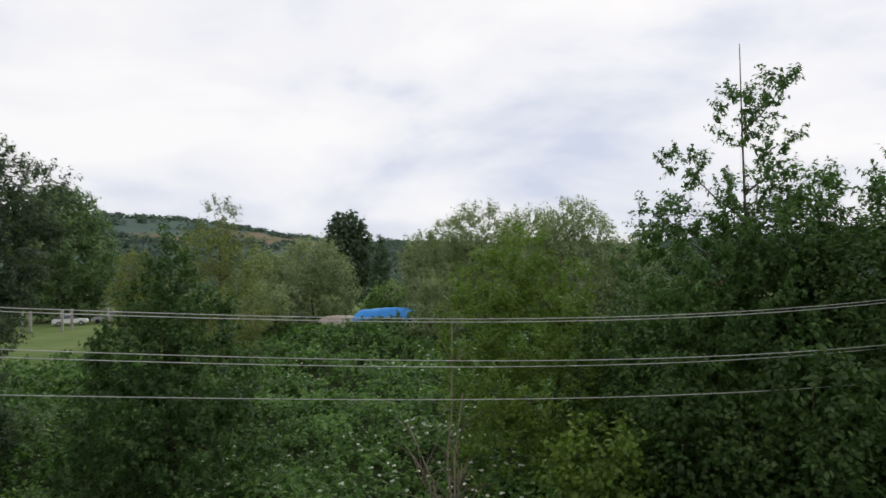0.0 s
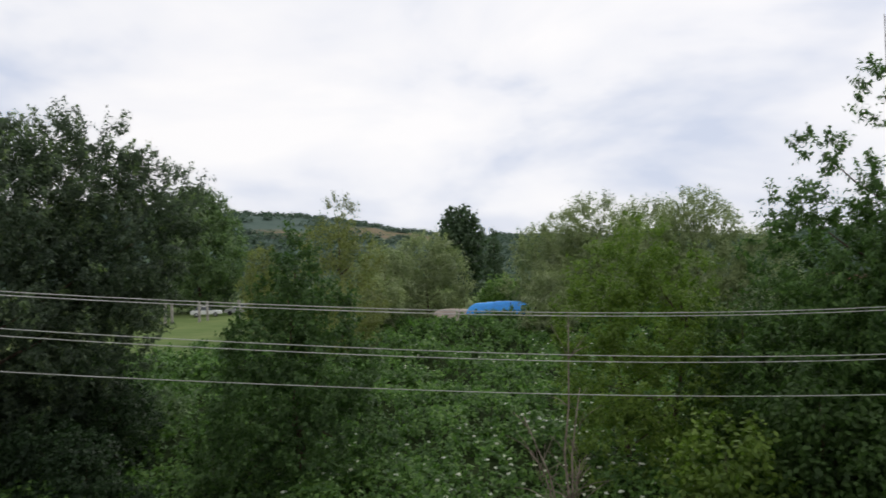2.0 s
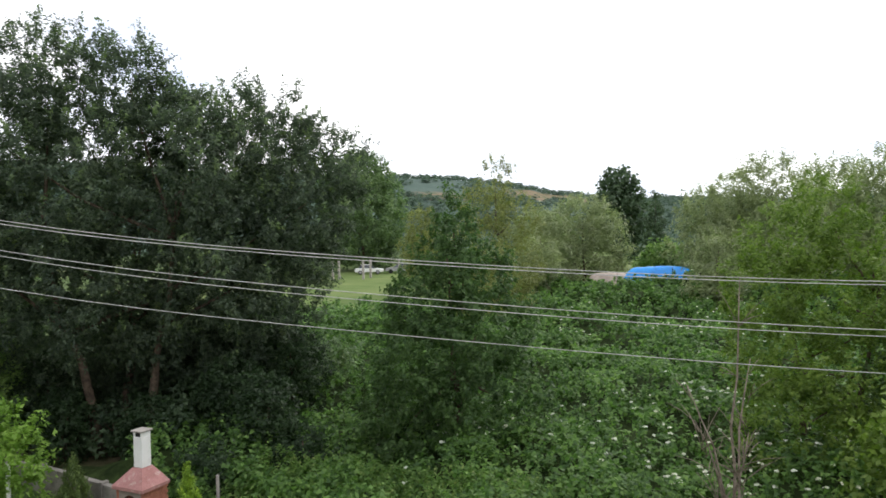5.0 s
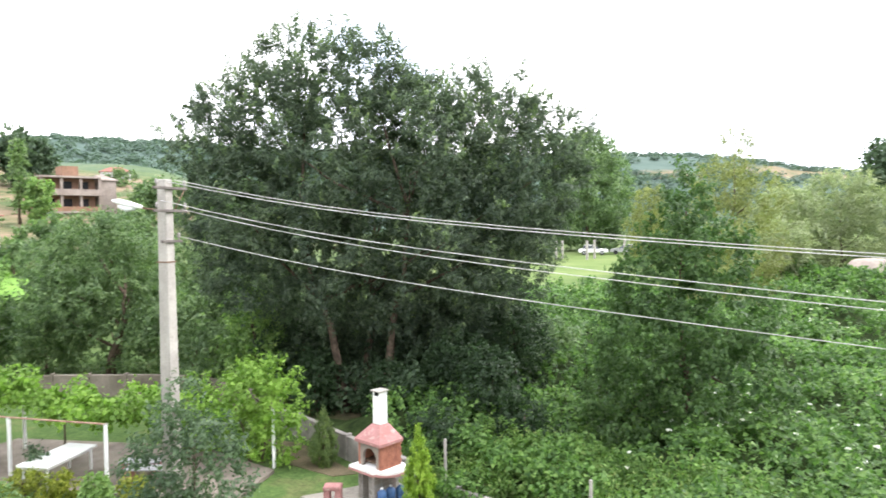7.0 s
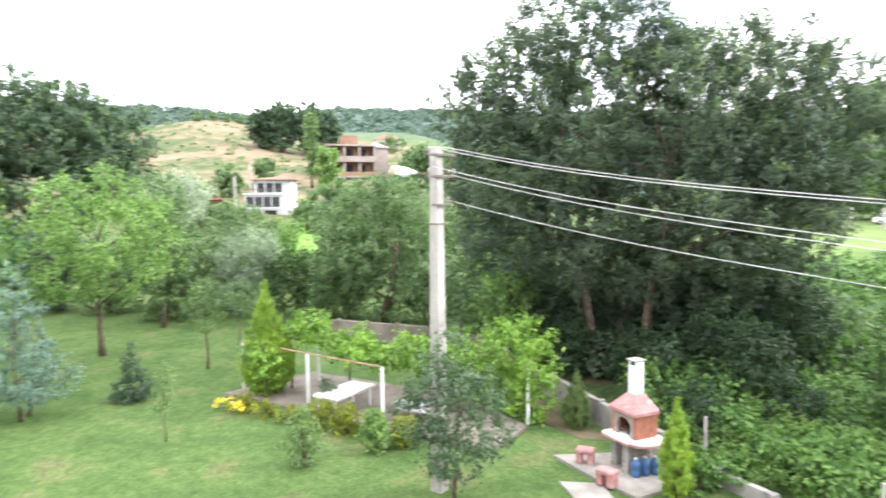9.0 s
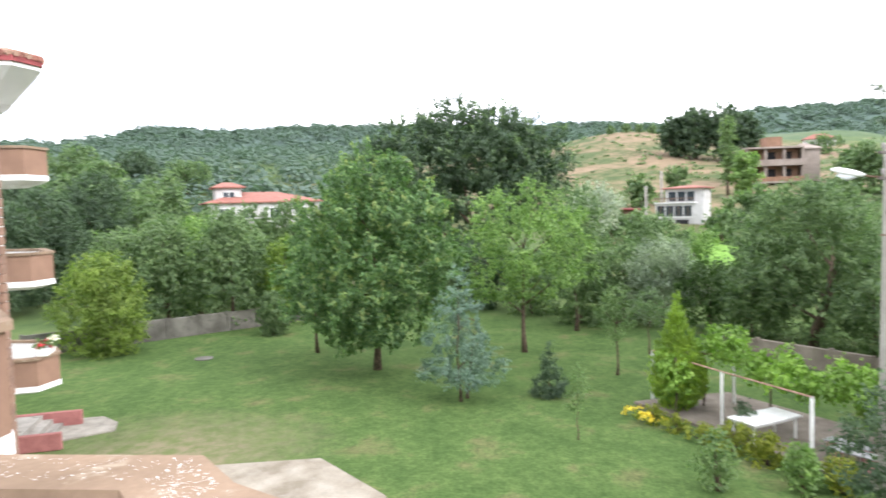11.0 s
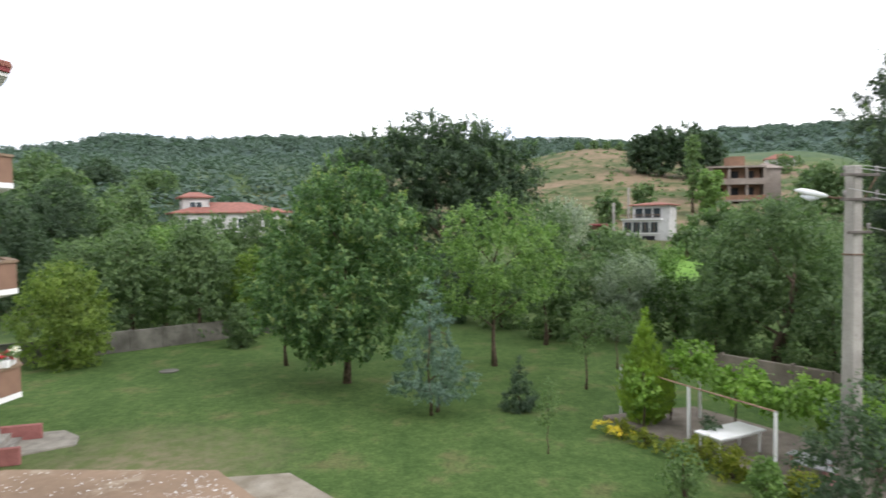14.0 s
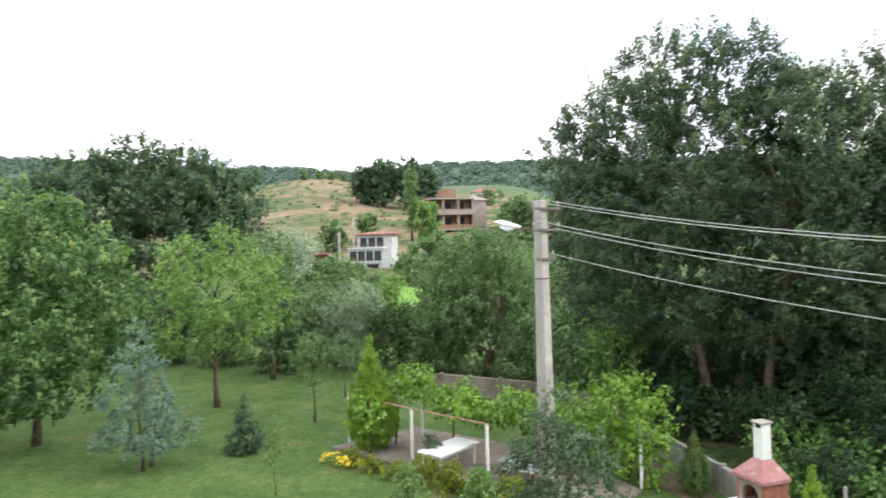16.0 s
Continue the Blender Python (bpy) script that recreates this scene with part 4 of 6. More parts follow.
def build_thicket():
    rng = np.random.default_rng(5)
    n = 9500
    y = 14.8 + 43 * rng.random(n) ** 1.35
    x = rng.uniform(-1, 1, n) * (10 + 0.5 * y) - 2
    x = np.where(rng.random(n) < 0.3, -x * 0.5 - 4, x)
    az = np.degrees(np.arctan2(-x, y))
    d = np.hypot(x, y)
    keep = (d > 16.0) & (az < 47) & ~((az > 20) & (d > 54)) & (x > np.where(y > 25, -31, -20))
    x, y, d = x[keep], y[keep], d[keep]
    c = np.stack([x, y, thicket_top(x, y) - 0.1], 1)
    c[:, 2] -= rng.random(len(x)) * 0.25
    o = np.tile([0.0, -0.45, 0.85], (len(x), 1))
    ob = leaf_object("bramble_thicket", *clump_leaves(rng, c, o, rng.uniform(0.35, 0.6, len(x)), 26, np.repeat(0.085 + 0.0042 * d, 26), np.repeat(0.062 + 0.003 * d, 26), 0.3, 0.7, 5, 0.4), LEAF["bramble"], corners=3)
    tagged(ob, "tangled green bramble thicket with broad leaves", "thicket", kind="stuff")
    m = 1500
    wa, wd = np.radians(rng.uniform(21, 43, m)), rng.uniform(38, 57, m)
    wx, wy = -wd * np.sin(wa), wd * np.cos(wa)
    wc = np.stack([wx, wy, land(wx, wy) + rng.uniform(0.1, 0.9, m)], 1)
    ob = leaf_object("tall_weeds", *clump_leaves(rng, wc, np.tile([0.0, -0.45, 0.85], (m, 1)), 0.7, 26, 0.3, 0.17, 0.0, 0.7), LEAF["bramble"])
    tagged(ob, "tall weeds before the meadow", "weeds", kind="stuff")
    m = 1300
    sx, sy = rng.uniform(-13, 6, m), 13.85 + 3.2 * rng.random(m)
    sc = np.stack([sx, sy, rng.uniform(0.05, 0.35, m) + 0.25 * (sy - 13.8)], 1)
    ob = leaf_object("bank_weeds", *clump_leaves(rng, sc, np.tile([0.0, -0.45, 0.85], (m, 1)), 0.32, 24, 0.13, 0.06, -0.4, 0.7, 4, 1.0), LEAF["grass"])
    tagged(ob, "rank grass and weeds on the bank behind the kerb wall", "weeds", kind="stuff")
    # elder blossom
    k = rng.choice(len(x), 2400, replace=False)
    k = k[(x[k] > -9) & (np.hypot(x[k], y[k]) > 18.5)]
    k = k[np.sin(x[k] * 0.5 + 1) + np.sin(y[k] * 0.35) + rng.normal(size=len(k)) * 0.5 > 0.1]
    f = c[k] + np.array([0, -0.2, 0.45])
    ob = leaf_object("white_blossom", *clump_leaves(rng, f, np.tile([0.0, -0.3, 1.0], (len(k), 1)), 0.09, 10, 0.085, 0.07, 0.0, 0.3), LEAF["flower"])
    tagged(ob, "flat white blossom heads scattered over the thicket", "flowers", kind="stuff")
    # dark sheet below the leaf tops, with the thicket's shade in its colour
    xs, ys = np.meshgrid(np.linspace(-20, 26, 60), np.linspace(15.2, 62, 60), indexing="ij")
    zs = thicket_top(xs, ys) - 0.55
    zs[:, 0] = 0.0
    me = bpy.data.meshes.new("thicket_shade_sheet")
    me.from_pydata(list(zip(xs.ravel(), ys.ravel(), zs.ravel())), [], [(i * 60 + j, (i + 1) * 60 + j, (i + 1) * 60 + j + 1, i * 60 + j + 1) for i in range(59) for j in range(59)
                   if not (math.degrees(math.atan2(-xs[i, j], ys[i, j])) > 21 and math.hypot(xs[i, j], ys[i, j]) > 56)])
    me.materials.append(weathered("thicket_shade_tone", (0.05, 0.075, 0.025), (0.02, 0.032, 0.012), 1.5, 12, 1.0, 0.05, 0.8))
    tagged(new("thicket_shade_sheet", me), "dark sheet under the brambles, shade put into its colour", "undergrowth", kind="stuff")


build_thicket()


def dead_shrub():
    root = thing("dead_shrub", "bare dry shrub of grey twigs in the thicket", "shrub", at(-1.0, 16.2, 0.0))
    rng = np.random.default_rng(11)
    for s in range(5):
        bm = bmesh.new()
        a, hh = s * 1.26, (6.5, 4.6, 4.0, 3.5, 3.2)[s]
        tipx, tipy = (0.15 if s == 0 else 0.28) * hh * math.cos(a) * (0.2 if s == 0 else 1), 0.2 * hh * math.sin(a)
        pts = [Vector((tipx * f * f, tipy * f * f, hh * f)) + Vector(rng.normal(size=3)) * 0.04 for f in np.linspace(0, 1, 7)]
        tube(bm, pts, [0.045 * (1 - 0.13 * i) for i in range(7)], 5)
        for k in range(16):
            f = rng.uniform(0.25, 0.95)
            st = pts[0].lerp(pts[-1], f) if s else pts[min(5, int(f * 6))]
            dd = Vector((rng.normal(), rng.normal(), 0.9)).normalized() * rng.uniform(0.4, 1.1)
            tube(bm, [st, st + dd * 0.5 + Vector((0, 0, 0.05)), st + dd], [0.013, 0.009, 0.004], 4)
        part("stem", bm, DRYTWIG, root)


dead_shrub()

# ---- far woods and meadow ----
def build_woods():
    rng = np.random.default_rng(21)
    n = 15000
    az = rng.uniform(-40, 135, n)
    r = np.where(az > 91, 100, np.where(az > 52, 290, 240)) + (950 - 240) * rng.random(n) ** 0.9
    r = np.minimum(r, 955)
    dens = np.sin(az * 0.35) * np.sin(r * 0.011 + az * 0.1) + rng.normal(size=n) * 0.5
    keep = (dens > np.where((az > 5) & (az < 34), -0.75, -1.2)) & ((np.hypot(r * np.cos(np.radians(az - 80)) - 173, r * np.sin(np.radians(az - 80))) > 90) | (az > 99))
    az, r = az[keep], r[keep]
    x, y = -r * np.sin(np.radians(az)), r * np.cos(np.radians(az))
    clear = (np.hypot((x + 150) / 1.9, (y - 745) / 0.8) > 55) & (np.hypot((x + 275) / 1.4, y - 640) > 32)
    x, y, r = x[clear], y[clear], r[clear]
    s = rng.uniform(2.0, 4.6, len(x)) * (0.75 + r / 1500)
    z = land(x, y) + s * 0.35
    cs, ds, ss = [], [], []
    for sel, per, grain in ((r < 380, 56, 0.3), (r >= 380, 26, 0.56)):
        m = int(sel.sum())
        d = rand_dirs(rng, m * per)
        d[:, 2] = np.abs(d[:, 2]) * 1.15 - 0.2
        S = np.repeat(s[sel], per)
        cs.append(np.repeat(np.stack([x, y, z], 1)[sel], per, 0) + d * (S * rng.uniform(0.7, 1.1, len(S)))[:, None] * np.array([1, 1, 0.85]))
        ds.append(d)
        ss.append(S * grain)
    c, d, S = np.concatenate(cs), np.concatenate(ds), np.concatenate(ss)
    # the bluish tone puts distance haze into the leaf colour
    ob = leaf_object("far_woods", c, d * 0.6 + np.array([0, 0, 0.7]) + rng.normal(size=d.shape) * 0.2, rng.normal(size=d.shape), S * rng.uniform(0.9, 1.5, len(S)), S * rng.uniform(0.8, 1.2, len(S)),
                     foliage("hazed_far_leaves", (0.095, 0.138, 0.122), (0.115, 0.165, 0.142), (0.138, 0.192, 0.158), trans=0.3, rough=0.9), corners=3)
    tagged(ob, "green woods over the far ridges, bluish haze put into the colour", "woods", kind="stuff")


build_woods()


# ---- garden: pole, lamp, cables ----
POLE = (-14.74, 7.4)
WIRE_DIR = Vector((0.94, 0.342, 0)).normalized()


def utility_pole():
    root = thing("utility_pole", "square weathered concrete utility pole with cross arms", "pole", (*POLE, 0), math.degrees(math.atan2(0.342, 0.94)))
    bm = bmesh.new()
    n = bmesh.ops.create_cube(bm, size=1)["verts"]
    for v in n:
        k = 0.34 if v.co.z < 0 else 0.235
        v.co = Vector((v.co.x * k, v.co.y * k, (v.co.z + 0.5) * 8.5 - 0.1))
    bmesh.ops.bevel(bm, geom=list(bm.edges), offset=0.02, segments=1, affect="EDGES")
    part("shaft", bm, POLECONC, root)
    for z, l in ((8.2, 0.5), (7.7, 0.5), (7.03, 0.3)):
        arm = part("cross_arm", boxed(-0.04, -l, z - 0.03, 0.03, l, z + 0.03, bevel=0.008, m=Matrix.Translation((0.16, 0, 0))), GREYIRON, root, "dull grey steel cross arm")
        for y in ((-l * 0.85, l * 0.85) if z > 7.5 else (l * 0.7,)):
            part("insulator", tube(bmesh.new(), [(0.17, y, z + 0.03), (0.17, y, z + 0.08), (0.17, y, z + 0.1), (0.17, y, z + 0.17), (0.17, y, z + 0.19)], [0.015, 0.02, 0.035, 0.03, 0.015], 8), ORNAMENT, arm)
    part("stay", tube(bmesh.new(), [(0.17, 0.42, 8.18), (0.17, 0.1, 7.72)], 0.013, 5), RUST, root)
    part("band", boxed(-0.145, -0.145, 6.56, 0.145, 0.145, 6.59), RUST, root)
    part("conduit", tube(bmesh.new(), [(-0.2, 0.05, 0), (-0.17, 0.05, 4), (-0.155, 0.05, 7.0)], 0.025, 6), RUST, root)


utility_pole()


def street_lamp():
    root = thing("street_lamp", "white street lamp on a short bracket of the pole", "lamp", (*POLE, 7.74), math.degrees(math.atan2(-0.62, -0.78)))
    root.scale = (0.82, 0.82, 0.82)
    part("bracket", tube(bmesh.new(), [(0.15, 0, -0.02), (0.5, 0, 0.02), (0.75, 0, 0.08)], 0.025, 6), RUST, root)
    bm = bmesh.new()
    tube(bm, [(0.62, 0, 0.05), (0.74, 0, 0.09), (1.0, 0, 0.17), (1.3, 0, 0.27), (1.46, 0, 0.31)], [0.045, 0.08, 0.11, 0.095, 0.03], 10)
    for v in bm.verts:
        v.co.z = 0.06 + (v.co.z - 0.06) * 0.8
    hd = part("lamp_head", bm, WHITEPAINT, root)
    part("lamp_cover", tube(bmesh.new(), [(0.85, 0, 0.04), (1.05, 0, 0.02), (1.3, 0, 0.1)], [0.05, 0.09, 0.04], 8), LAMPGLASS, hd, "clear domed lamp cover")


street_lamp()


def cable(z0, slope, curve, off, r=0.008):
    bm = bmesh.new()
    p0 = Vector((*POLE, 0)) + WIRE_DIR * 0.17
    side = Vector((-WIRE_DIR.y, WIRE_DIR.x, 0)) * off
    tube(bm, [p0 + side + WIRE_DIR * k + Vector((0, 0, z0 + slope * k + curve * k * k - 0.14 * math.exp(-((k - 3.5) / 5.5) ** 2))) for k in np.linspace(0, 55, 45)], r, 5)
    ob = part("overhead_cable", bm, WIRE)
    tagged(ob, "grey overhead cable sagging from the pole", "cable", "overhead cables")


cable(8.431, -0.1784, 0.00394, -0.10)
cable(8.481, -0.1784, 0.00394, 0.10)
cable(8.017, -0.1916, 0.00365, -0.30)
cable(7.837, -0.1916, 0.00365, 0.30)
cable(7.234, -0.1808, 0.00296, 0.20)

# ---- garden: pergola ----
def post(x, y, h, mat=WHITEPAINT):
    r = thing("pergola_post", "white-painted concrete pergola post", "post", (x, y, 0.0), 25, "pergola posts")
    part("shaft", boxed(-0.042, -0.042, 0, 0.042, 0.042, h, bevel=0.01), mat, r)
    part("cap", boxed(-0.05, -0.05, h, 0.05, 0.05, h + 0.025, bevel=0.008), POLECONC, r)


POSTS = [(-26.2, 5.1), (-22.9, 6.6), (-25.3, 7.75), (-19.9, 8.1), (-17.55, 12.05)]
for p_ in POSTS:
    post(*p_, 1.82)


def rails():
    for a, b in ((0, 1), (0, 2), (1, 3)):
        bm = bmesh.new()
        tube(bm, [(*POSTS[a], 1.83), (*POSTS[b], 1.83)], 0.03, 6)
        ob = part("pergola_rail", bm, PALERUST)
        tagged(ob, "rusty pipe rail across the pergola posts", "rail", "pergola rails")


rails()
slab = part("patio_slab", prism(bmesh.new(), [(-25.6, 4.3), (-16.05, 9.65), (-17.2, 11.8), (-21.0, 11.6), (-26.8, 8.0)], -0.05, 0.10), PATIO)
tagged(slab, "stained grey concrete patio slab under the vines", "patio", kind="structure")


def vine(x, y, pts, label="grape vine trained over the pergola"):
    root = thing("grape_vine", label, "vine", (x, y, 0.1), 0, "grape vines")
    rng = np.random.default_rng(int(abs(x * 10)))
    part("trunk", tube(bmesh.new(), [(0, 0, -0.1), (0.08, 0.05, 0.7), (-0.03, 0.1, 1.4), (0.05, 0.0, 1.95)], [0.04, 0.035, 0.03, 0.02], 6), BARK, root)
    lo = [(px - x, py - y, pz - 0.1, r, r, r * 0.7) for px, py, pz, r in pts]
    c, o = lobes_shell(rng, lo, 0.3, 0.3)
    tagged(leaf_object("leaves", *clump_leaves(rng, c, o, 0.34 * rng.uniform(0.5, 1.4, len(c)), 20, 0.15, 0.13, 0.3, 0.7, 4, 0.2), LEAF["vine"], root), kind="stuff")


vine(-22.8, 8.0, [(-23.2, 7.6, 2.1, 0.5), (-22.3, 8.2, 2.15, 0.6), (-22.6, 7.9, 1.75, 0.4), (-21.4, 8.2, 2.0, 0.6), (-20.8, 8.8, 1.75, 0.5)])
vine(-25.0, 6.6, [(-24.6, 6.9, 2.3, 0.5), (-25.0, 7.4, 2.45, 0.6), (-24.2, 7.4, 2.2, 0.5)])
vine(-20.0, 10.6, [(-20.4, 10.2, 1.8, 0.6), (-21.4, 9.8, 1.9, 0.6), (-19.6, 10.8, 1.5, 0.6), (-20.8, 10.4, 1.2, 0.5)])
vine(-24.1, 5.4, [(-24.2, 5.3, 1.75, 0.4), (-24.0, 5.6, 1.2, 0.4), (-24.3, 5.4, 0.8, 0.3)], "young grape vine before the thuja")


def white_table():
    root = thing("garden_table", "long white garden table on the patio", "table", (-21.45, 7.4, 0.1), 120)
    part("tabletop", boxed(-1.0, -0.5, 0.66, 1.0, 0.5, 0.73, bevel=0.015), WHITEPAINT, root)
    part("apron", boxed(-0.9, -0.4, 0.58, 0.9, 0.4, 0.656), WHITEPAINT, root)
    for sx in (-0.87, 0.87):
        for sy in (-0.37, 0.37):
            part("leg", boxed(sx - 0.03, sy - 0.03, 0, sx + 0.03, sy + 0.03, 0.578, bevel=0.006), WHITEPAINT, root)


white_table()


def bench(x, y, turn):
    root = thing("garden_bench", "low slatted grey bench on the patio", "bench", (x, y, 0.1), turn, "patio benches")
    for k in range(4):
        part("slat", boxed(-0.6, -0.22 + 0.115 * k, 0.4, 0.6, -0.12 + 0.115 * k, 0.44, bevel=0.006), GREYSTEEL, root)
    for sx in (-0.45, 0.45):
        part("support", boxed(sx - 0.06, -0.2, 0, sx + 0.06, 0.2, 0.4, bevel=0.01), PINKPAINT, root)


bench(-19.9, 9.1, 40)
bench(-19.2, 8.9, 40)


def hedge_row():
    rng = np.random.default_rng(31)
    for i in range(7):
        f = i / 6
        x, y = -23.4 + f * 5.6, 4.5 + f * 3.4
        lf = "hedge" if i != 5 else "bright"
        shrub("low clipped yellow-green shrub edging the patio", (x, y, 0), 1.0 + 0.25 * rng.random(), 0.5 + 0.35 * (i > 2), lf, clump=0.18, per=26, length=0.09, width=0.06, spacing=0.2, n=6, group="patio edging")
    c = np.stack([rng.uniform(-24.3, -22.8, 30), np.zeros(30), rng.uniform(0.15, 0.42, 30)], 1)
    c[:, 1] = 4.5 + (c[:, 0] + 23.4) * 0.6 - 0.3 + rng.normal(size=30) * 0.15
    tagged(leaf_object("yellow_flowers", *clump_leaves(rng, c, np.tile([0, 0, 1.0], (30, 1)), 0.12, 12, 0.08, 0.06, 0.0), LEAF["yellowflower"]), "yellow flowers along the patio's edge", "flowers", kind="stuff")
    shrub("small leafy shrub on the lawn", (-17.9, 4.9, 0), 1.2, 1.5, "poplar", clump=0.2, per=9, length=0.12, width=0.06, n=6)
    shrub("small leafy shrub beside the hedge", (-17.8, 7.0, 0), 1.0, 1.1, "bright", clump=0.2, per=20, length=0.11, width=0.07, n=6)
    shrub("low dark rose bush at the table", (-21.6, 6.9, 0), 0.9, 1.2, "dark", clump=0.2, per=16, length=0.1, width=0.06, n=6)


hedge_row()


# ---- garden: barbecue corner ----
def barbecue():
    root = thing("barbecue", "brick garden barbecue with tapered red hood and white chimney", "barbecue", (-13.3, 12.35, 0.08), -2)
    part("plinth", boxed(-0.45, -0.3, 0, -0.3, 0.4, 0.77, bevel=0.01), POLECONC, root)
    part("plinth", boxed(0.1, -0.42, 0, 0.28, 0.4, 0.77, bevel=0.01), POLECONC, root)
    part("back_panel", boxed(-0.298, 0.28, 0, 0.098, 0.4, 0.77), CONCRETE, root)
    arc = [(0.34 + 0.48 * math.cos(a), 0.05 + 0.5 * math.sin(a)) for a in np.linspace(-1.45, 1.45, 12)]
    plan = [(-0.58, -0.52), (0.4, -0.52), *arc, (-0.58, 0.5)]
    part("shelf", prism(bmesh.new(), plan, 0.84, 0.9), WHITEPAINT, root, "white rounded worktop")
    part("shelf_edge", prism(bmesh.new(), [(x * 1.02, y * 1.02) for x, y in plan], 0.78, 0.838), PINKPAINT, root, "faded red worktop edge")
    fb = part("firebox", boxed(-0.44, -0.3, 0.9, -0.36, 0.42, 1.52), BRICKRED, root, "red brick firebox with arched mouth")
    part("side_wall", boxed(0.36, -0.3, 0.9, 0.44, 0.42, 1.52), BRICKRED, root)
    part("back_wall", boxed(-0.36, 0.34, 0.9, 0.36, 0.42, 1.52), DARKIN, root)
    bm = bmesh.new()
    arch = [(-0.36, 1.52), (-0.36, 0.9), (-0.26, 0.9)] + [(-0.26 * math.cos(a), 1.16 + 0.24 * math.sin(a)) for a in np.linspace(0, math.pi, 9)] + [(0.26, 0.9), (0.36, 0.9), (0.36, 1.52)]
    f0 = [bm.verts.new((x, -0.3, z)) for x, z in arch]
    f1 = [bm.verts.new((x, -0.22, z)) for x, z in arch]
    for i in range(len(arch)):
        j = (i + 1) % len(arch)
        bm.faces.new((f0[i], f0[j], f1[j], f1[i]))
    bmesh.ops.triangle_fill(bm, edges=[e for e in bm.edges if all(v in f0 for v in e.verts)], use_beauty=True)
    part("front_arch", bm, RAWCONC, root, "grey stone front with an arched mouth")
    for z in range(8):
        for k in range(4):
            part("brick", boxed(0.442, -0.29 + 0.18 * k + 0.03 * (z % 2), 0.91 + 0.076 * z, 0.45, -0.29 + 0.18 * k + 0.165 + 0.03 * (z % 2), 0.975 + 0.076 * z), BRICKRED, fb)
    bm = bmesh.new()
    lo = [(-0.5, -0.38), (0.5, -0.38), (0.5, 0.46), (-0.5, 0.46)]
    hi = [(-0.16, -0.06), (0.16, -0.06), (0.16, 0.26), (-0.16, 0.26)]
    a = [bm.verts.new((*p, 1.52)) for p in lo]
    b0 = [bm.verts.new((*p, 1.6)) for p in lo]
    c = [bm.verts.new((*p, 1.98)) for p in hi]
    for r0, r1 in ((a, b0), (b0, c)):
        for i in range(4):
            bm.faces.new((r0[i], r0[(i + 1) % 4], r1[(i + 1) % 4], r1[i]))
    bm.faces.new(c)
    bm.faces.new(a[::-1])
    part("hood", bm, PINKPAINT, root, "faded red tapered hood")
    ch = part("chimney", boxed(-0.14, -0.04, 1.98, 0.14, 0.24, 2.72, bevel=0.01), WHITEPAINT, root, "white chimney")
    part("vent", boxed(-0.14, -0.03, 2.722, -0.09, 0.23, 2.84), WHITEPAINT, ch)
    part("vent", boxed(0.09, -0.03, 2.722, 0.14, 0.23, 2.84), WHITEPAINT, ch)
    part("flue", boxed(-0.088, -0.01, 2.722, 0.088, 0.21, 2.83), DARKIN, ch)
    part("chimney_cap", boxed(-0.18, -0.08, 2.842, 0.18, 0.28, 2.88, bevel=0.008), POLECONC, ch)
    part("fire_grate", boxed(-0.34, -0.2, 1.0, 0.34, 0.3, 1.02), RUST, root)
    rng = np.random.default_rng(4)
    for x0, x1, y in ((-0.45, -0.3, -0.3), (0.1, 0.28, -0.42)):
        for k in range(6):
            part("stone", boxed(x0 + 0.005, y - 0.02, 0.01 + 0.126 * k, x1 - 0.005 - 0.05 * rng.random(), y - 0.002, 0.12 + 0.126 * k, bevel=0.008), CONCRETE, root)
    for k in range(6):
        for q in range(3):
            part("stone", boxed(0.282, -0.4 + 0.265 * q + 0.03 * (k % 2), 0.01 + 0.126 * k, 0.3, -0.17 + 0.265 * q + 0.03 * (k % 2), 0.12 + 0.126 * k, bevel=0.008), RAWCONC if (k + q) % 3 else CONCRETE, root)


barbecue()
pad = part("barbecue_pad", prism(bmesh.new(), [(-15.0, 11.1), (-13.2, 11.05), (-11.9, 11.2), (-11.9, 13.3), (-13.9, 13.6)], -0.04, 0.08), PAVING)
tagged(pad, "pale worn concrete pad under the barbecue", "paving", kind="structure")


def stool(x, y, turn):
    root = thing("garden_stool", "faded red block stool by the barbecue", "stool", (x, y, 0.08), turn, "garden stools")
    part("seat", boxed(-0.24, -0.17, 0.28, 0.24, 0.17, 0.4, bevel=0.025), PINKPAINT, root)
    for s in (-0.15, 0.15):
        part("foot", boxed(s - 0.08, -0.15, 0, s + 0.08, 0.15, 0.28, bevel=0.012), PINKPAINT, root)


stool(-14.15, 11.5, 40)
stool(-12.8, 11.05, 15)


def drum(x, y):
    root = thing("water_bottle", "large blue water bottle stored under the worktop", "bottle", (x, y, 0.08), 0, "water bottles")
    part("body", tube(bmesh.new(), [(0, 0, 0), (0, 0, 0.03), (0, 0, 0.16), (0, 0, 0.18), (0, 0, 0.2), (0, 0, 0.36), (0, 0, 0.44)], [0.1, 0.125, 0.125, 0.112, 0.125, 0.125, 0.045], 14), BLUEDRUM, root)
    part("cap", tube(bmesh.new(), [(0, 0, 0.442), (0, 0, 0.48)], 0.04, 10), WHITEPAINT, root)


for x_, y_ in ((-12.82, 12.02), (-12.78, 12.3), (-12.68, 12.56)):
    drum(x_, y_)
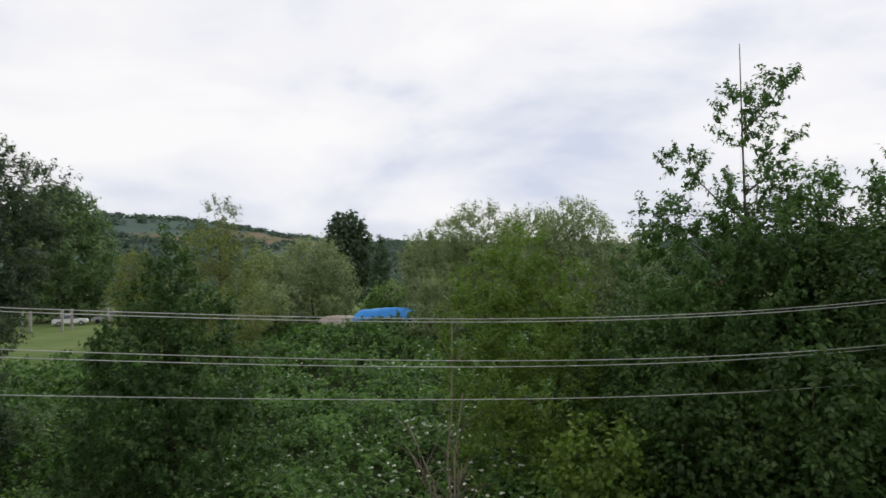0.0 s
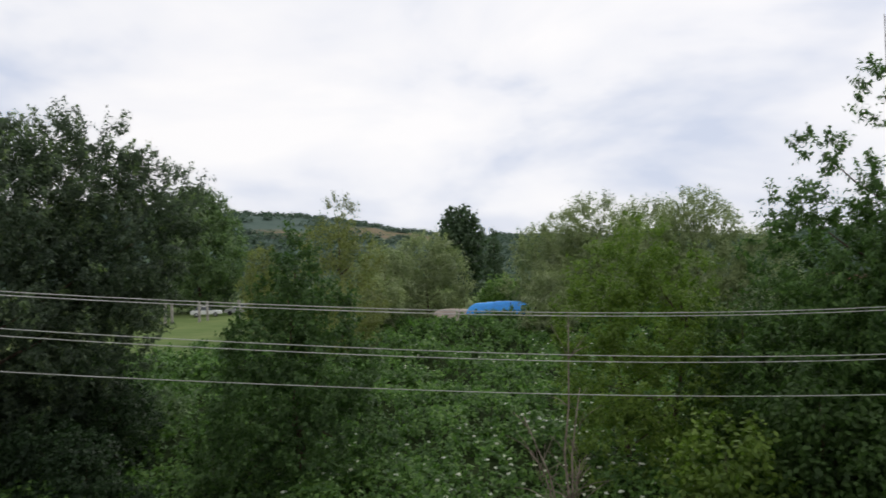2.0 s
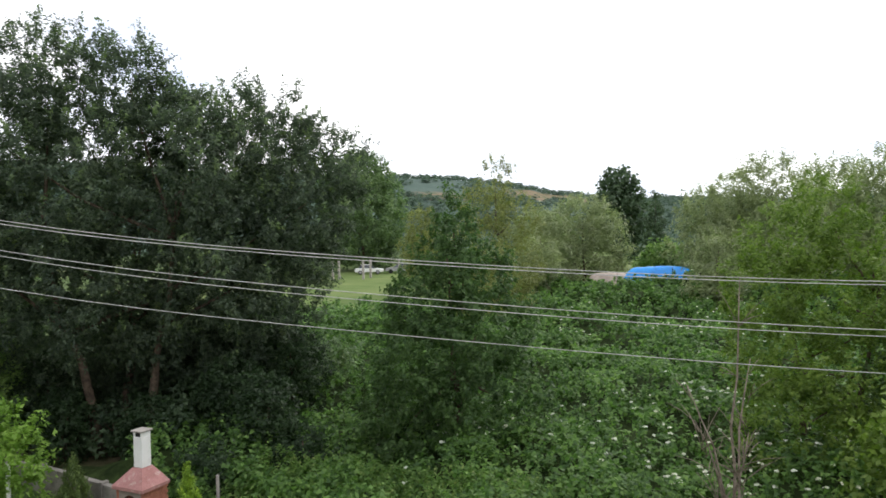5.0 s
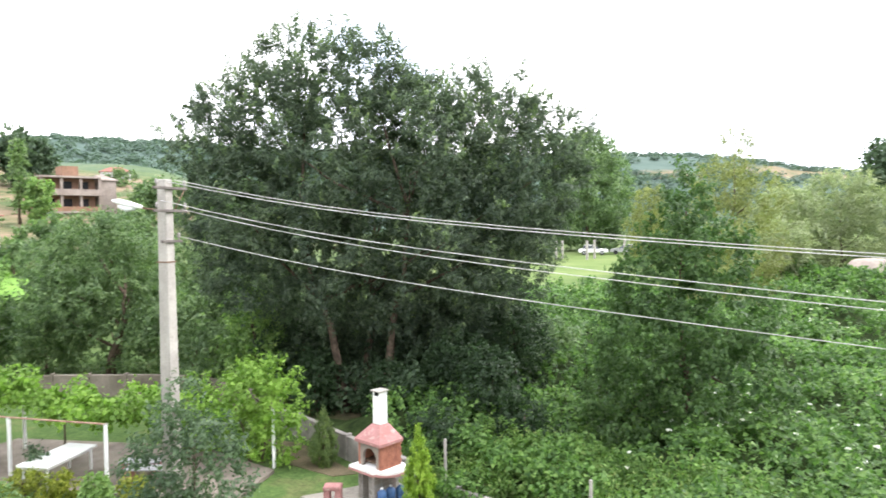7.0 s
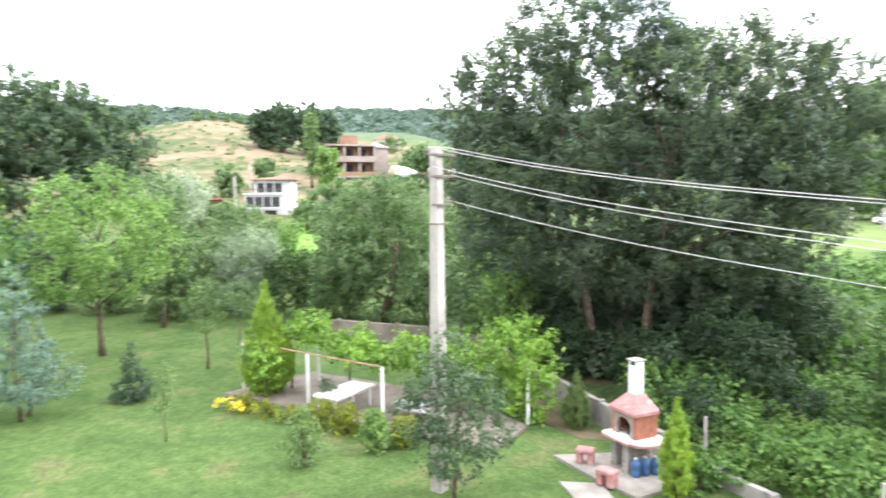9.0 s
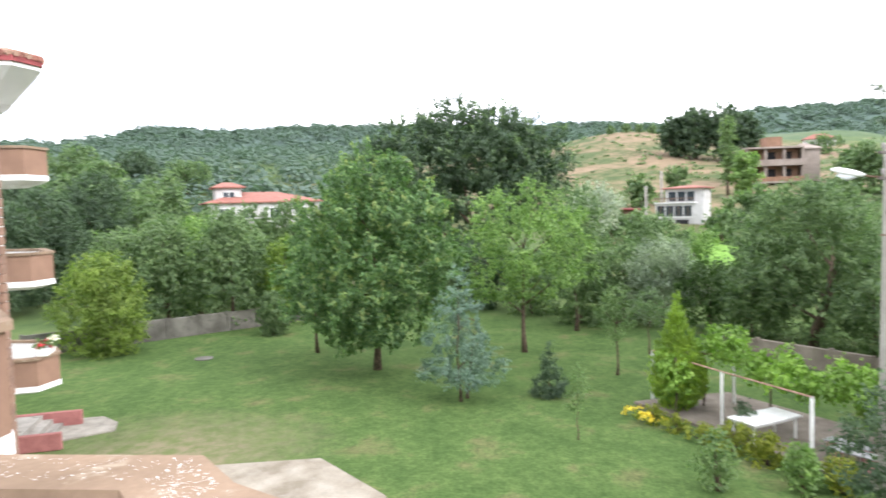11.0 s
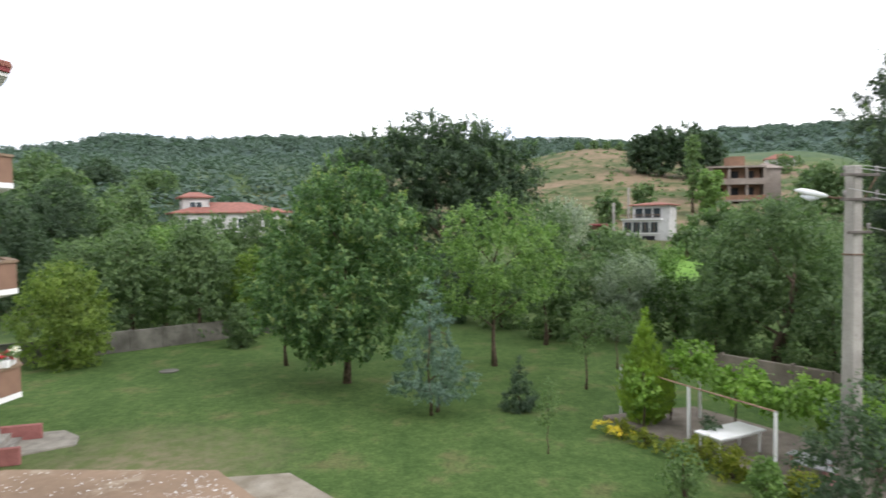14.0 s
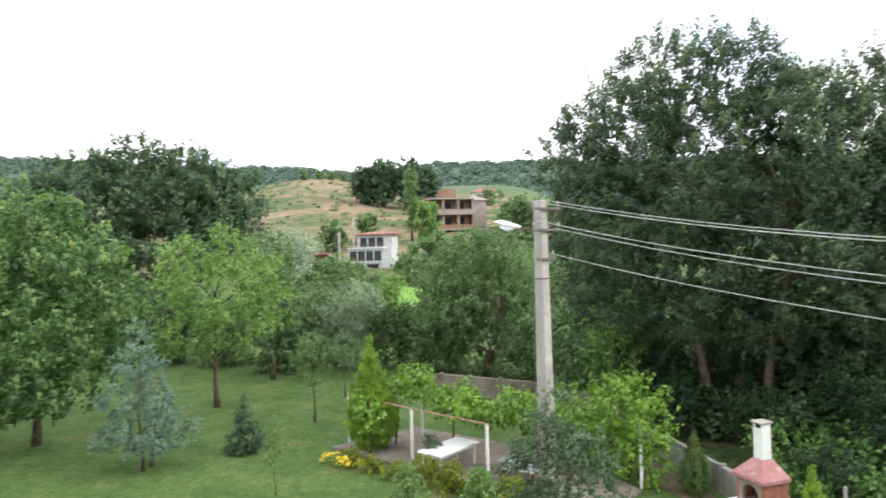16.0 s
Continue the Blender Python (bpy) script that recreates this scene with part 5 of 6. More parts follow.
for q_ in ([(-13.6, 10.2), (-12.6, 9.9), (-12.1, 10.7), (-13.0, 11.05)], [(-12.5, 9.85), (-11.3, 9.7), (-10.8, 10.6), (-12.0, 10.68)]):
    tagged(part("paving_slab", prism(bmesh.new(), q_, -0.03, 0.05), PAVING), "broken pale paving slab in the grass", "paving", "loose slabs")


def panel_wall(label, a, b, h, n, mat=CONCRETE, thick=0.18):
    """A boundary wall of cast panels between thicker piers."""
    a, b = Vector((*a, 0)), Vector((*b, 0))
    d = b - a
    L = d.length
    root = thing("boundary_wall", label, "wall", (a.x, a.y, 0), math.degrees(math.atan2(d.y, d.x)), kind="structure")
    rng = np.random.default_rng(int(L * 10))
    for i in range(n):
        x0, x1 = L * i / n, L * (i + 1) / n
        dz = rng.normal() * 0.03
        part("wall_panel", boxed(x0 + 0.14, -thick / 2, -0.1, x1 - 0.002, thick / 2, h + dz, bevel=0.015), mat, root)
        part("pier", boxed(x0, -thick / 2 - 0.03, -0.1, x0 + 0.138, thick / 2 + 0.03, h + 0.06 + dz, bevel=0.015), mat, root)


panel_wall("low grey concrete boundary wall behind the pergola", (-34.2, 10.2), (-27.5, 15.25), 0.95, 5, PATIO)
panel_wall("stained concrete boundary wall under the ash", (-27.3, 15.3), (-21.2, 15.0), 0.95, 4, PATIO)
panel_wall("crumbling low concrete wall beside the garden path", (-21.0, 14.65), (-13.4, 13.55), 0.75, 5)
panel_wall("low concrete kerb wall along the thicket", (-13.2, 13.6), (-4.0, 13.6), 0.34, 6)
panel_wall("stained concrete wall at the back of the lawn", (-34.4, -26.2), (-46.0, -13.9), 1.2, 9, DARKCONC)
for x_, y_ in ((-12.45, 14.1), (-7.85, 13.9), (-4.0, 13.9)):
    r_ = thing("fence_post", "thin white wire-fence post", "post", (x_, y_, 0), 0, "fence posts")
    part("shaft", boxed(-0.035, -0.035, 0, 0.035, 0.035, 1.4, bevel=0.01), POLECONC, r_)
for x_, y_, w_, h_ in ((-11.6, 12.9, 1.3, 0.9), (-11.2, 13.9, 1.4, 0.8), (-8.9, 14.1, 1.8, 0.9), (-6.4, 13.9, 1.6, 0.8), (-5.0, 13.2, 1.4, 0.6)):
    shrub("low weedy shrub overgrowing the kerb wall", (x_, y_, 0), w_, h_, "bramble", clump=0.2, per=20, length=0.13, width=0.08, spacing=0.24, n=6, group="kerb weeds")
path = part("garden_path", prism(bmesh.new(), [(-20.2, 13.2), (-17.4, 12.5), (-15.6, 12.7), (-15.2, 13.3), (-20.3, 14.3)], -0.05, 0.02), SOIL)
tagged(path, "bare trodden earth beside the low wall", "path", kind="structure")
cover = part("manhole_cover", tube(bmesh.new(), [(-33.95, -15.85, -0.02), (-33.95, -15.85, 0.05)], 0.46, 20), DARKCONC)
tagged(cover, "round concrete manhole cover in the lawn", "manhole", kind="structure")
walkway = part("paving", prism(bmesh.new(), [(-23.5, -17.1), (-21.3, -15.9), (-21.5, -15.1), (-22.55, -13.9), (-23.4, -14.3), (-24.1, -15.25)], -0.05, 0.05), PAVING)
tagged(walkway, "patch of pale paving at the entrance steps", "paving", kind="structure")
walkway = part("paving", prism(bmesh.new(), [(-19.9, -5.9), (-19.2, -9.5), (-14.0, -9.0), (-14.0, -2.4), (-17.3, -3.5)], -0.05, 0.06), DUSTPAVE)
tagged(walkway, "pale worn concrete paving below the balcony", "paving", kind="structure")


# ---- meadow: covered wagons, posts ----
def covered(label, x, y, z, L, W, H, mat, turn, seed):
    root = thing("covered_trailer", label, "trailer", (x, y, z), turn)
    part("body", boxed(-L * 0.46, -W * 0.46, 0.0, L * 0.46, W * 0.46, H * 0.3, bevel=0.03), RUST, root)
    bm = bmesh.new()
    bmesh.ops.create_grid(bm, x_segments=30, y_segments=14, size=1)
    rng = np.random.default_rng(seed)
    for v in bm.verts:
        u, w = v.co.x, v.co.y
        e = max(abs(u) ** 7, abs(w) ** 5)
        z0 = H * (1 - 0.9 * e) * (0.98 + 0.02 * math.sin(u * 5 + seed)) + 0.05 * math.sin(u * 23 + w * 7) * (0.3 + e)
        v.co = Vector((u * L / 2, w * W / 2, z0))
    bmesh.ops.solidify(bm, geom=list(bm.faces), thickness=0.02)
    for f in bm.faces:
        f.smooth = True
    tp = part("tarpaulin", bm, mat, root)
    part("rope", tube(bmesh.new(), [(L * 0.16, -W / 2 - 0.02, H * 0.2), (L * 0.16, -W * 0.4, H * 0.9), (L * 0.16, 0, H + 0.05), (L * 0.16, W * 0.4, H * 0.9), (L * 0.16, W / 2 + 0.02, H * 0.2)], 0.02, 5), DARKIN, root)


covered("farm trailer under a blue tarpaulin", *at(4.6, 60)[:2], 2.85, 6.3, 2.4, 2.05, BLUETARP, 4.6, 1)
covered("farm trailer under a faded beige tarpaulin", *at(8.5, 60.5)[:2], 2.95, 4.0, 2.4, 1.4, BEIGETARP, 9, 2)
for b_, d_ in ((31.4, 95), (30.9, 96), (28.9, 95), (28.3, 97), (25.9, 96), (33, 94)):
    x_, y_, z_ = at(b_, d_)
    r_ = thing("field_post", "white concrete post at the edge of the meadow", "post", (x_, y_, z_), 10, "field posts")
    part("shaft", boxed(-0.14, -0.14, 0, 0.14, 0.14, 2.6, bevel=0.02), POLECONC, r_)


def parked_car(label, b, d, turn, paint):
    x, y, z = at(b, d)
    root = thing("car", label, "car", (x, y, z), turn, "parked cars")
    bm = bmesh.new()
    prof = [(-2.1, 0.35), (2.1, 0.35), (2.15, 0.62), (2.0, 0.8), (1.0, 0.9), (-1.55, 0.95), (-2.1, 0.88)]
    a = [bm.verts.new((px, -0.82, pz)) for px, pz in prof]
    c = [bm.verts.new((px, 0.82, pz)) for px, pz in prof]
    for i in range(len(prof)):
        k = (i + 1) % len(prof)
        bm.faces.new((a[i], a[k], c[k], c[i]))
    bm.faces.new(a[::-1])
    bm.faces.new(c)
    bmesh.ops.bevel(bm, geom=list(bm.edges), offset=0.05, segments=2, affect="EDGES")
    part("body", bm, paint, root)
    bm = bmesh.new()
    prof = [(-1.6, 0.93), (0.95, 0.9), (0.25, 1.42), (-1.2, 1.42)]
    a = [bm.verts.new((px, -0.72 if pz < 1 else -0.6, pz)) for px, pz in prof]
    c = [bm.verts.new((px, 0.72 if pz < 1 else 0.6, pz)) for px, pz in prof]
    for i in range(4):
        k = (i + 1) % 4
        bm.faces.new((a[i], a[k], c[k], c[i]))
    bm.faces.new(a[::-1])
    bm.faces.new(c)
    cab = part("cabin", bm, GLASS, root, "dark car windows")
    part("roof", boxed(-1.22, -0.61, 1.422, 0.27, 0.61, 1.46, bevel=0.015), paint, cab)
    for wx in (-1.3, 1.3):
        for wy in (-0.84, 0.66):
            w = part("wheel", tube(bmesh.new(), [(wx, wy, 0.31), (wx, wy + 0.18, 0.31)], 0.31, 16), DARKIN, root)
            part("rim", tube(bmesh.new(), [(wx, wy - 0.006, 0.31), (wx, wy - 0.002, 0.31)], 0.19, 12), GREYSTEEL, w)


parked_car("white saloon car parked under the far trees", 28.4, 104, 24, WHITEPAINT)
parked_car("grey car parked under the far trees", 25.9, 105, 204, GREYSTEEL)

# ---- houses ----
def window(parent, x, y, z, w, h, axis):
    """A recessed pane with a frame on a wall that faces -y (axis 'y') or +x (axis 'x')."""
    t = 0.06
    q = (lambda a, b, c, d: boxed(x + a, y - t, z + b, x + c, y - 0.004, z + d)) if axis == "y" else (lambda a, b, c, d: boxed(x + 0.004, y + a, z + b, x + t, y + c, z + d))
    fr = part("window", q(-w / 2, -h / 2, w / 2, h / 2), WHITEPAINT, parent)
    g = 0.09
    t = 0.075
    part("pane", q(-w / 2 + g, -h / 2 + g, -g / 2, h / 2 - g), GLASS, fr)
    part("pane", q(g / 2, -h / 2 + g, w / 2 - g, h / 2 - g), GLASS, fr)


def hip_roof(bm, x0, y0, x1, y1, z, h, over=0.5, ridge=0.35):
    x0, y0, x1, y1 = x0 - over, y0 - over, x1 + over, y1 + over
    a = [bm.verts.new(p) for p in ((x0, y0, z), (x1, y0, z), (x1, y1, z), (x0, y1, z))]
    b0 = [bm.verts.new((*v.co.xy, z + 0.15)) for v in a]
    ym = (y0 + y1) / 2
    in_ = (x1 - x0) * ridge
    r0, r1 = bm.verts.new((x0 + in_, ym, z + h)), bm.verts.new((x1 - in_, ym, z + h))
    for i in range(4):
        bm.faces.new((a[i], a[(i + 1) % 4], b0[(i + 1) % 4], b0[i]))
    bm.faces.new(a[::-1])
    bm.faces.new((b0[0], b0[1], r1, r0))
    bm.faces.new((b0[1], b0[2], r1))
    bm.faces.new((b0[2], b0[3], r0, r1))
    bm.faces.new((b0[3], b0[0], r0))
    return bm


def villa():
    x, y, z = at(110.0, 95)
    root = thing("villa", "white house with red hipped roofs behind the trees", "house", (x, y, 5.2), 110.0 + 8)
    part("wall", boxed(-7, -4, -1, 7, 4, 3.6), HOUSEWHITE, root)
    part("roof", hip_roof(bmesh.new(), -7, -4, 7, 4, 3.6, 1.5), REDTILE, root)
    up = part("upper_storey", boxed(-5.8, -2.2, 3.7, -2.6, 2.0, 5.6), HOUSEWHITE, root)
    part("upper_roof", hip_roof(bmesh.new(), -5.8, -2.2, -2.6, 2.0, 5.6, 0.8), REDTILE, root)
    for wx in (-5, -2, 1.2, 4.5):
        window(root, wx, -4, 2.3, 1.3, 1.4, "y")
    window(up, -4.2, -2.2, 4.7, 1.6, 0.9, "y")


def white_house():
    x, y, z = at(75.8, 88)
    root = thing("white_house", "white two-storey house with dark windows and railings", "house", (x, y, z + 0.05), 75.5 - 12)
    root.scale = (0.85, 0.85, 0.85)
    part("wall", boxed(-3.2, -2.6, -1, 3.2, 3, 2.3), HOUSEWHITE, root)
    up = part("upper_storey", boxed(-2.0, -1.6, 2.3, 3.2, 3, 4.3), HOUSEWHITE, root)
    part("roof", hip_roof(bmesh.new(), -2.0, -1.6, 3.2, 3, 4.3, 0.5, 0.55), REDTILE, root)
    part("terrace", boxed(-3.35, -2.9, 2.302, 2.2, -1.604, 2.45), WHITEPAINT, root)
    rail = part("railing", boxed(-3.3, -2.88, 2.95, 2.1, -2.82, 3.05), RUST, root, "dark iron railing")
    for k in range(19):
        part("baluster", boxed(-3.28 + 0.298 * k, -2.87, 2.452, -3.24 + 0.298 * k, -2.83, 2.95), RUST, rail)
    for k in range(4):
        o = part("window", boxed(-2.95 + 1.22 * k, -2.66, 0.5, -1.95 + 1.22 * k, -2.604, 1.95), GLASS, root, "dark window")
        part("frame", boxed(-2.5 + 1.22 * k, -2.69, 0.5, -2.4 + 1.22 * k, -2.662, 1.95), RUST, o)
    for k in range(3):
        part("window", boxed(-1.6 + 1.25 * k, -1.66, 2.6, -0.6 + 1.25 * k, -1.604, 3.9), GLASS, up, "dark window")
    part("sill", boxed(-3.3, -2.75, 0.3, 2.0, -2.604, 0.42), WHITEPAINT, root)
    for k in range(2):
        part("window", boxed(-2.6 + 2.2 * k, -2.66, -0.7, -0.9 + 2.2 * k, -2.604, 0.0), DARKIN, root)


def unfinished():
    x, y, z = at(69.7, 122)
    root = thing("unfinished_house", "unfinished brick and concrete house with bare storeys", "house", (x, y, z - 2.6), 68.9 + 18)
    root.scale = (0.92, 0.92, 0.92)
    for s in range(3):
        z0 = s * 2.9
        part("floor_slab", boxed(-5.0, -4.6, z0 + 2.6, 4.4, 4.0, z0 + 2.9), RAWCONC, root)
        w = part("brick_wall", boxed(-4.2, -2.2, z0, 4.2, 3.8, z0 + 2.6), HOLLOWBRICK, root)
        for k in range(3):
            part("opening", boxed(-3.6 + 2.6 * k, -2.26, z0 + 0.5, -2.1 + 2.6 * k, -2.204, z0 + 2.1), DARKIN, w)
        for k in range(4):
            part("column", boxed(-4.8 + 2.95 * k, -4.3, z0, -4.4 + 2.95 * k, -3.9, z0 + 2.6), RAWCONC, root)
        part("parapet", boxed(-4.9, -4.5, z0 - 0.0, 4.3, -4.32, z0 + 0.75), HOLLOWBRICK if s == 1 else RAWCONC, root)
    part("side_wing", boxed(4.402, -3.0, 0, 7.4, 3.8, 8.2), RAWCONC, root)
    part("wing_roof", hip_roof(bmesh.new(), 4.5, -3.0, 7.4, 3.8, 8.2, 1.2, 0.3), RAWCONC, root)
    part("stair_head", boxed(-0.5, -1, 8.7, 2.0, 2.5, 10.6), HOLLOWBRICK, root)


def red_cottage(b, d, w, label):
    x, y, z = at(b, d)
    root = thing("cottage", label, "house", (x, y, z - 0.6), b, "hillside cottages")
    root.scale = (0.7, 0.7, 0.7)
    part("wall", boxed(-w / 2, -3, -2, w / 2, 3, 3.0), HOUSEWHITE, root)
    part("roof", hip_roof(bmesh.new(), -w / 2, -3, w / 2, 3, 3.0, 2.0), REDTILE, root)
    for k in (-0.28, 0.28):
        window(root, w * k, -3, 1.5, 1.2, 1.3, "y")


villa()
white_house()
unfinished()
red_cottage(66.3, 194, 10, "distant white cottage with an orange-red roof")
red_cottage(-21.0, 120, 10, "far white house with an orange-red roof")
for b_, d_, h_ in ((78.6, 80, 5.6), (77.4, 92, 5.5)):
    x_, y_, z_ = at(b_, d_)
    r_ = thing("lamp_post", "slim pale pole on the slope", "post", (x_, y_, z_), 0, "slope poles")
    part("shaft", boxed(-0.13, -0.13, 0, 0.13, 0.13, h_, bevel=0.02), POLECONC, r_)


def shed():
    x, y, z = at(80.7, 88)
    root = thing("shed", "low dark red shed on the slope", "shed", (x, y, z), 80.7)
    part("wall", boxed(-2.2, -1.5, -0.5, 2.2, 1.5, 1.3), RUST, root)
    part("roof", boxed(-2.5, -1.8, 1.302, 2.5, 1.8, 1.5, bevel=0.04), REDTRIM, root)


shed()

# ---- the apartment house ----
FACE = 110.0
U = Vector((-math.sin(radians(FACE)), math.cos(radians(FACE)), 0))
N = Vector((-math.sin(radians(FACE - 90)), math.cos(radians(FACE - 90)), 0))
HOUSE = Matrix(((U.x, N.x, 0, -0.33), (U.y, N.y, 0, -0.48), (0, 0, 1, 0), (0, 0, 0, 1)))
FLOOR = 5.95


def in_house(bm):
    bmesh.ops.transform(bm, matrix=HOUSE, verts=list(bm.verts))
    bmesh.ops.recalc_face_normals(bm, faces=list(bm.faces))
    return bm


def offset_poly(line, d):
    """An open plan line moved sideways by d (to its right), mitred."""
    out = []
    for i, p in enumerate(line):
        p = Vector(p)
        ns = []
        if i:
            e = (p - Vector(line[i - 1])).normalized()
            ns.append(Vector((e.y, -e.x)))
        if i < len(line) - 1:
            e = (Vector(line[i + 1]) - p).normalized()
            ns.append(Vector((e.y, -e.x)))
        n = sum(ns, Vector((0, 0))).normalized()
        k = d / max(0.3, n.dot(ns[0]))
        out.append(tuple(p + n * k))
    return out


def balcony(label, line, floor, group, rim=0.71, lining=None):
    """A balcony with a solid parapet along an open plan line; the line runs with the inside on its right."""
    root = thing("balcony", label, "balcony", (0, 0, 0), 0, group)
    inner = offset_poly(line, 0.14)
    capo, capi = offset_poly(line, -0.05), offset_poly(line, 0.20)
    bm = bmesh.new()
    ins = offset_poly(line, 0.34)
    rings = [[bm.verts.new((x, y, z)) for x, y in pl] for pl, z in ((line, floor - 0.004), (line, floor - 0.15), (ins, floor - 0.26))]
    for r0, r1 in zip(rings, rings[1:]):
        for k in range(len(line)):
            bm.faces.new((r0[k], r0[(k + 1) % len(line)], r1[(k + 1) % len(line)], r1[k]))
    bm.faces.new(rings[0])
    bm.faces.new(rings[-1][::-1])
    part("slab", in_house(bm), SOFFIT, root, "white slab with bevelled underside")
    for i in range(len(line) - 1):
        part("parapet", in_house(prism(bmesh.new(), [line[i], line[i + 1], inner[i + 1], inner[i]], floor, floor + rim - 0.07)), BROWNWALL, root)
        part("band", in_house(prism(bmesh.new(), [offset_poly(line, -0.012)[i], offset_poly(line, -0.012)[i + 1], offset_poly(line, -0.002)[i + 1], offset_poly(line, -0.002)[i]], floor - 0.152, floor - 0.002)), WHITEWALL, root)
        part("lining", in_house(prism(bmesh.new(), [inner[i], inner[i + 1], offset_poly(line, 0.146)[i + 1], offset_poly(line, 0.146)[i]], floor, floor + rim - 0.08)), lining or WHITEWALL, root)
        part("coping", in_house(prism(bmesh.new(), [capo[i], capo[i + 1], capi[i + 1], capi[i]], floor + rim - 0.07, floor + rim)), RIMCAP, root)
    return root


STOREY = 2.97
WING_FLOOR = 5.854
NEAR = [(4.405, -2.68), (4.86, -1.82), (5.43, -1.61), (8.45, -2.93), (8.6, -5.2)]
for fl, lab in ((WING_FLOOR, "brown rendered balcony with tan coping next door"), (WING_FLOOR + STOREY, "brown rendered balcony of the floor above with flaking paint"), (WING_FLOOR - STOREY, "brown rendered balcony of the floor below")):
    balcony(lab, NEAR, fl, "wing balconies", rim=0.81)
OWN = [(1.75, -2.88), (2.0, -1.28), (2.24, -0.63), (2.03, -0.06), (1.8, 0.03), (0.9, 0.75), (-6.0, 0.75)]
balcony("brown rendered balcony with speckled tan coping underfoot", OWN[::-1], FLOOR, "own balcony", lining=BROWNWALL)
FAR_FLOOR = 5.67
FAR = [(21.3, -9.6), (21.3, -6.06), (22.1, -5.7), (24.5, -6.6), (25.4, -9.0)]
for fl in (FAR_FLOOR - STOREY, FAR_FLOOR, FAR_FLOOR + STOREY):
    balcony("brown and white balcony on the far wing", FAR, fl, "far balconies", rim=0.8)


def house_part(name, bm, mat, label):
    return tagged(part(name, in_house(bm), mat), label, "wall", kind="structure")


house_part("wall_main", boxed(-8, -12, 0, 4.7, -2.9, 12.4), WHITEWALL, "white rendered main wall of the apartment house")
house_part("wall_return", prism(bmesh.new(), [(4.702, -2.94), (9.3, -5.35), (9.3, -12), (4.702, -12)], 0, 12.4), WHITEWALL, "white rendered return wall beside the balconies")
house_part("wall_wing", prism(bmesh.new(), [(9.302, -2.93), (9.302, -13), (18, -13), (18, -5.75)], 0, 12.4), WHITEWALL, "plain white rendered wing wall")
house_part("wall_far_wing", prism(bmesh.new(), [(22.0, -6.9), (22.0, -18), (34, -18), (34, -11.6)], 0, 11.2), WHITEWALL, "white rendered far wing of the apartment house")



def quoin():
    root = thing("brick_quoin", "brown brick edging up the wing's corner", "brickwork", (0, 0, 0), 0, kind="structure")
    rng = np.random.default_rng(3)
    for k in range(64):
        z = 4.2 + 0.115 * k
        w = 0.10 + 0.05 * (k % 2)
        part("brick", in_house(boxed(9.285, -2.935, z, 9.285 + 0.17, -2.86 + rng.normal() * 0.003, z + 0.105, bevel=0.006)), BRICKBROWN, root)


BRICKBROWN = weathered("brown_brick_slips", (0.31, 0.195, 0.14), (0.22, 0.14, 0.105), 4, 50, 0.9, 0.15, 0.4)
quoin()


def far_roof():
    root = thing("eave", "tiled roof edge with dark red fascia and white soffit", "roof", (0, 0, 0), 0)
    pl = [(21.05, -9.6), (21.05, -6.1), (21.9, -5.6), (23.2, -6.1), (32, -10.6), (32, -17), (21.05, -17)]
    mx, my = 26.4, -11.3
    inset = lambda k, z: [(mx + (x - mx) * k, my + (y - my) * k, z) for x, y in pl]

    def band(name, a, b, mat, closed=True):
        bm = bmesh.new()
        lo, hi = [bm.verts.new(p) for p in a], [bm.verts.new(p) for p in b]
        for i in range(len(pl)):
            k = (i + 1) % len(pl)
            bm.faces.new((lo[i], lo[k], hi[k], hi[i]))
        if closed:
            bm.faces.new(hi)
            bm.faces.new(lo[::-1])
        part(name, in_house(bm), mat, root)

    band("fascia", inset(1.0, 11.7), inset(1.0, 11.86), REDTRIM)
    band("cornice", inset(0.99, 11.58), inset(0.99, 11.698), SOFFIT)
    band("soffit", inset(0.80, 10.75), inset(0.985, 11.578), SOFFIT)
    band("roof", inset(0.99, 11.862), inset(0.15, 13.6), REDTILE)
    rng = np.random.default_rng(9)
    for a, b in ((0, 1), (1, 2), (2, 3)):
        p, q = Vector(pl[a]), Vector(pl[b])
        n = max(2, int((q - p).length / 0.19))
        for i in range(n):
            e = p.lerp(q, (i + 0.5) / n)
            up = (Vector((mx, my)) - e).normalized() * 0.55
            e = e - up * rng.uniform(0.02, 0.16)
            part("tile", in_house(tube(bmesh.new(), [(e.x, e.y, 11.9), (e.x + up.x, e.y + up.y, 12.06 + rng.normal() * 0.015)], 0.085, 7)), REDTILE if rng.random() < 0.6 else PALERUST, root)


far_roof()


def drainpipe():
    root = thing("drainpipe", "white plastic drainpipe with clamps down the facade", "pipe", (0, 0, 0))
    part("pipe", in_house(tube(bmesh.new(), [(4.3, -2.6, 0), (4.3, -2.6, 6.75)], 0.05, 14)), PVC, root)
    part("pipe", in_house(tube(bmesh.new(), [(4.3, -2.6, 6.752), (4.3, -2.6, 12.4)], 0.048, 14)), PVC, root)
    for z in (6.78, 8.62, 9.02, 4.2):
        part("collar", in_house(tube(bmesh.new(), [(4.3, -2.6, z), (4.3, -2.6, z + 0.02), (4.3, -2.6, z + 0.07), (4.3, -2.6, z + 0.09)], [0.06, 0.068, 0.068, 0.06], 14)), PVC, root)
    part("clamp", in_house(boxed(4.25, -2.90, 8.58, 4.35, -2.53, 8.61)), GREYSTEEL, root)


drainpipe()


